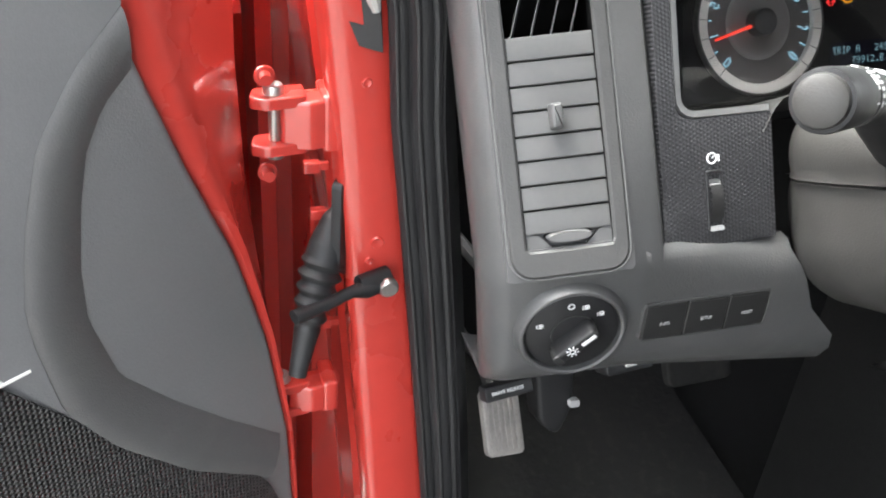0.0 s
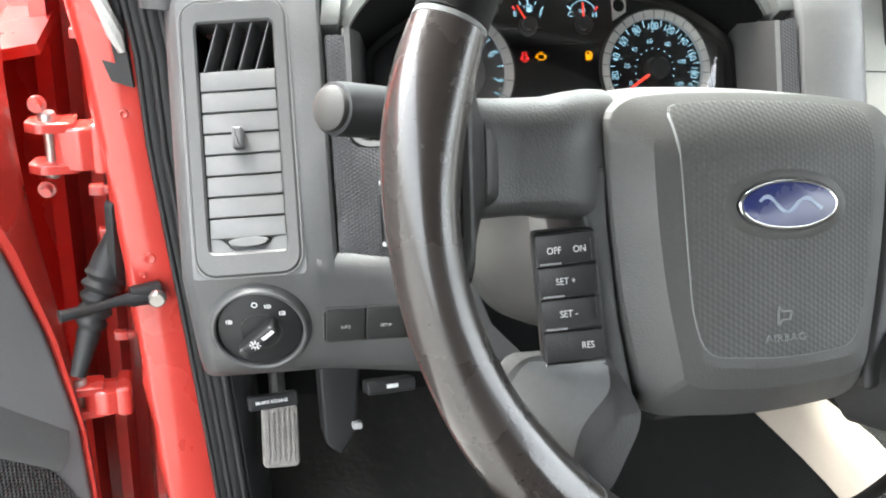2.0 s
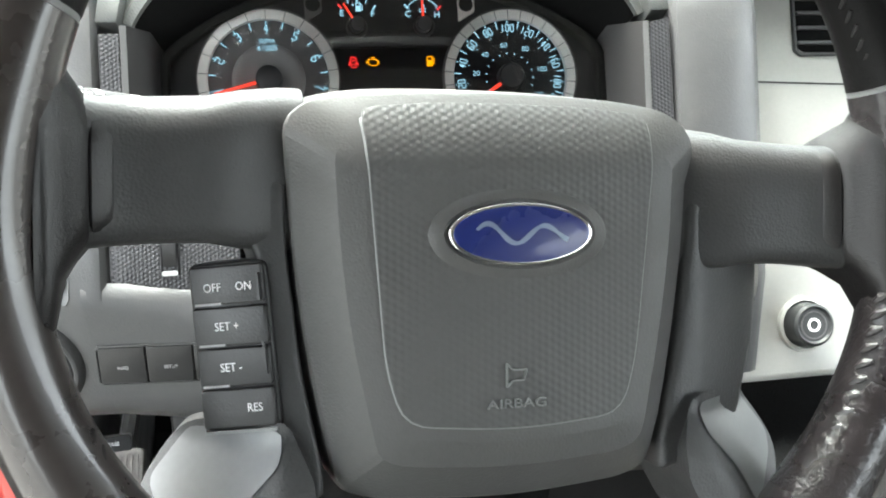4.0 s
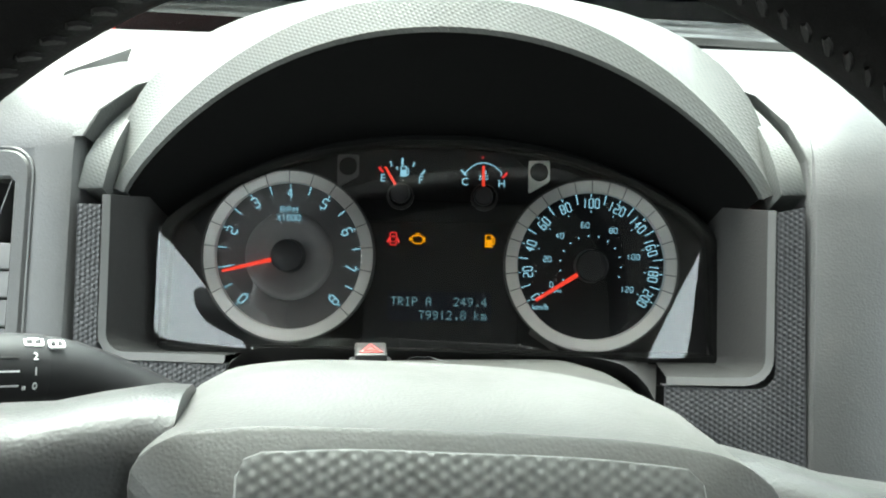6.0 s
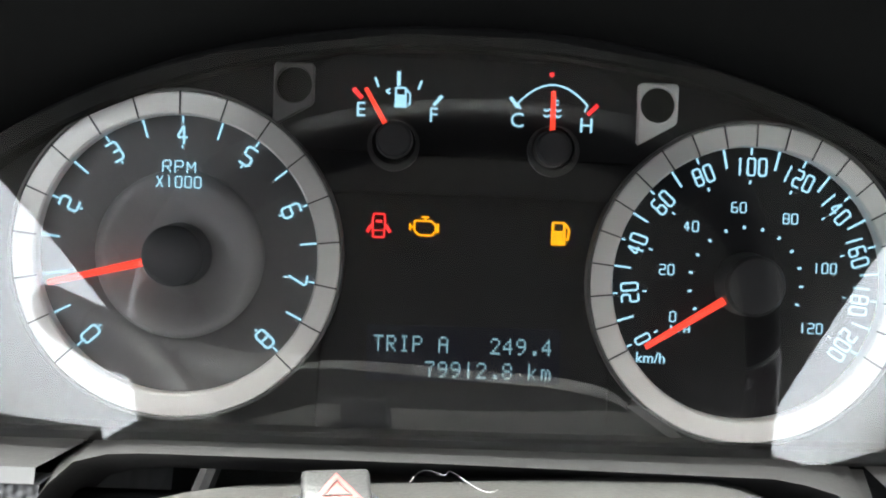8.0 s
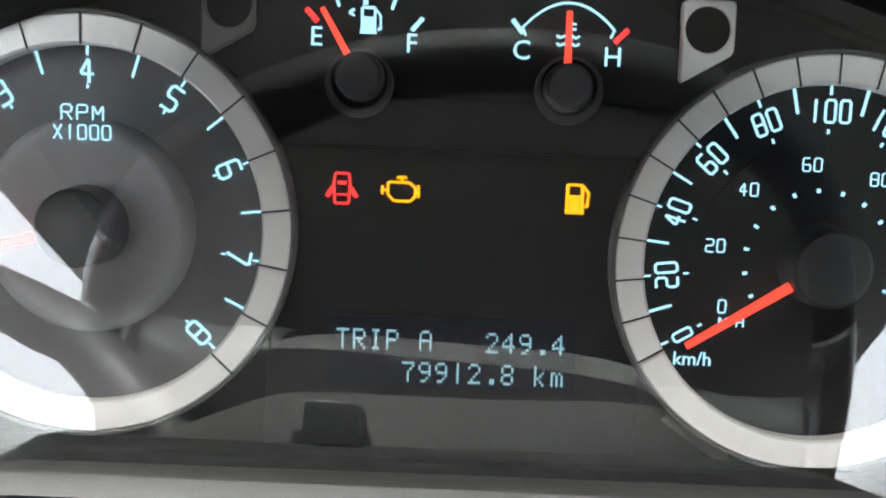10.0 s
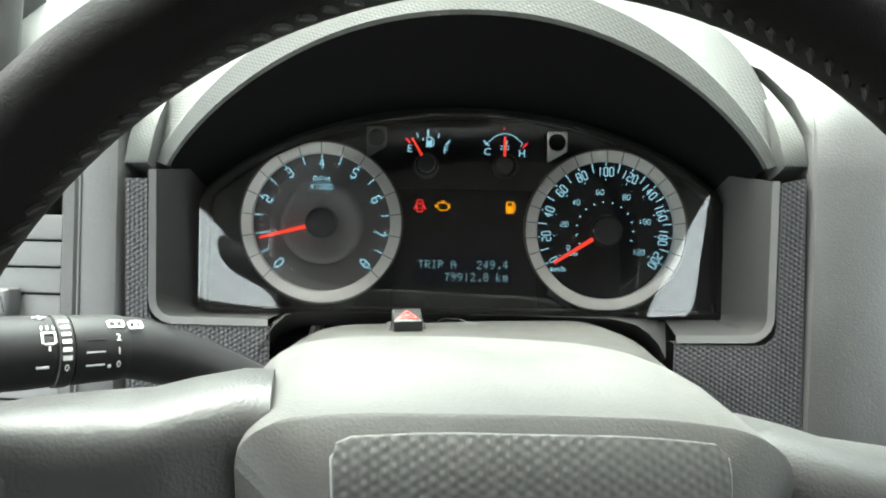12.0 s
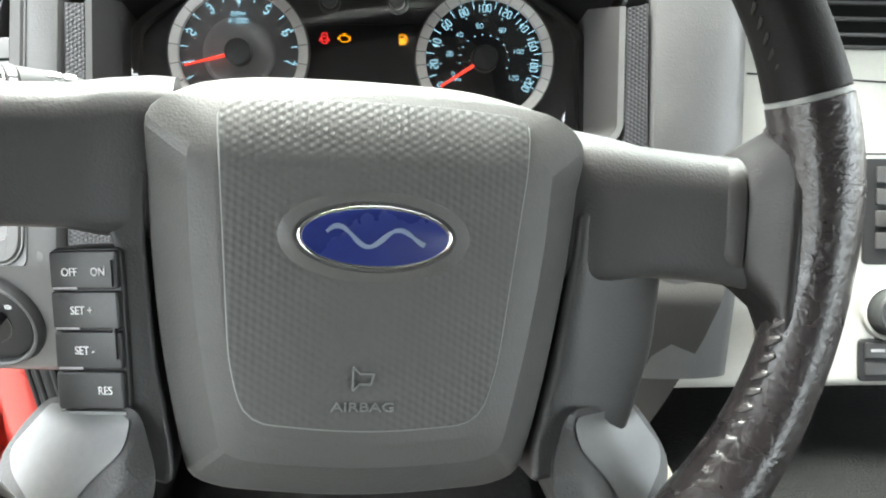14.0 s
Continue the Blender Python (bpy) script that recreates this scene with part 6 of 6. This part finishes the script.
hinge(0.822, 0.036)

# check strap with its bolt
strap = thing("check_strap", Matrix(), "black steel door check strap bolted to the pillar", "door check")
b0, b1 = Vector((-0.308, 0.0035, 0.950)), Vector((-0.384, -0.036, 0.952))
part("arm", tube([b0 + Vector((0.0, -0.004, 0)), b0 + (b1 - b0) * 0.25 + Vector((0, -0.004, 0)), b0 + (b1 - b0) * 0.4, b0 + (b1 - b0) * 0.7 + Vector((0, -0.002, 0)), b1], [0.0085, 0.0080, 0.0052, 0.0055, 0.0065], 10, flat=0.8, up=(0, 0, 1)), M_BLACK, strap, "black steel arm")
part("clevis", tube([b0 + Vector((-0.022, -0.010, 0.001)), b0 + Vector((0.002, -0.003, 0.001))], [0.009, 0.0105], 10), M_BLACK, strap)
part("bolt_head", lathe([(0.0, 0.0055), (0.0060, 0.0055), (0.0078, 0.0035), (0.0080, 0.0)], 20), M_STEEL, strap, "bright zinc bolt head", m=pose(b0.x, b0.y - 0.012, b0.z, 90, 0, 0))

# rubber wiring boot between pillar and door
boot = thing("wiring_boot", Matrix(), "black ribbed rubber wiring boot between pillar and door", "cable boot")
pth, rad = [], []
A, B, C_ = Vector((-0.338, 0.034, 1.000)), Vector((-0.358, 0.018, 0.945)), Vector((-0.379, -0.012, 0.875))
for i in range(81):
    t = i / 80
    pth.append((1 - t) ** 2 * A + 2 * t * (1 - t) * B + t * t * C_)
    r = float(np.interp(t, (0.0, 0.08, 0.25, 0.42, 0.66, 0.80, 1.0), (0.004, 0.0095, 0.0145, 0.0160, 0.0125, 0.0095, 0.0070)))
    if 0.34 < t < 0.74:
        r *= 1 + 0.13 * math.sin((t - 0.34) / 0.40 * 2 * math.pi * 5)
    rad.append(max(0.003, r))
part("bellows", tube(pth, rad, 14), M_RUBBER, boot)
part("plate", prism(rounded([(-0.011, 0.045), (-0.013, -0.03), (0.0, -0.04), (0.013, -0.03), (0.006, 0.05)], 0.004, 3), -0.006, 0.002, 0.001), M_RUBBER, boot, m=basis((-0.336, 0.020, 0.985), (0.6, 0.8, 0), (0, 0, 1)))

# ---- door seals between pillar and dash ----
for off, y, r in ((0.007, 0.000, 0.0085), (0.020, -0.008, 0.0095)):
    seal = thing("door_seal", Matrix(), "black rubber door seal along the pillar", "seal", "door seals")
    part("bulb", tube([(b[0] + off, y, b[1]) for b in fr], r, 12), M_RUBBER, seal, "hollow rubber bulb")
    part("lip", tube([(b[0] + off + r * 0.85, y - r * 0.75, b[1]) for b in fr], r * 0.34, 8), M_RUBBER, seal, "thin rubber lip")
    part("lip", tube([(b[0] + off - r * 0.55, y - r * 0.90, b[1]) for b in fr], r * 0.26, 8), M_RUBBER, seal, "thin rubber lip")
bm = loft([[(b[0] + 0.026, 0.02, b[1]), (b[0] + 0.028, -0.010, b[1]), (b[0] + 0.034, -0.014, b[1]), (b[0] + 0.046, 0.0, b[1]), (b[0] + 0.052, 0.08, b[1])] for b in fr], close=False)
tagged(part("pillar_trim", bm, M_RUBBER), "black plastic trim beside the door seal", "trim", kind="structure")

# fender liner and torn foil seen over the hinge
foil = thing("fender_seal", Matrix(), "black rubber fender seal with pale worn edge", "seal")
bm = loft([[(-0.372, 0.045, 1.30), (-0.340, 0.020, 1.30)], [(-0.366, 0.035, 1.24), (-0.335, 0.004, 1.245)], [(-0.350, 0.016, 1.185), (-0.322, 0.002, 1.20)], [(-0.332, 0.004, 1.140), (-0.316, 0.003, 1.135)]], close=False)
part("sheet", thicken(bm, 0.004), M_RUBBER, foil)
part("edge", tube([(-0.366, 0.030, 1.262), (-0.352, 0.012, 1.225), (-0.336, 0.000, 1.205), (-0.326, -0.002, 1.180), (-0.322, 0.0, 1.165)], [0.0045, 0.0075, 0.0055, 0.0065, 0.003], 8), M_FOIL, foil, "pale worn edge")
# inner windscreen pillar trim standing on the dash end
bm = tube([(-0.285, -0.030, 1.205), (-0.283, -0.02, 1.24), (-0.285, 0.01, 1.30), (-0.30, 0.0, 1.40), (-0.31, -0.12, 1.55), (-0.31, -0.2, 1.66)], [0.020, 0.026, 0.032, 0.034, 0.034, 0.034], 14)
tagged(part("windscreen_pillar", bm, M_DASH2), "dark plastic windscreen pillar trim", "pillar", kind="structure")
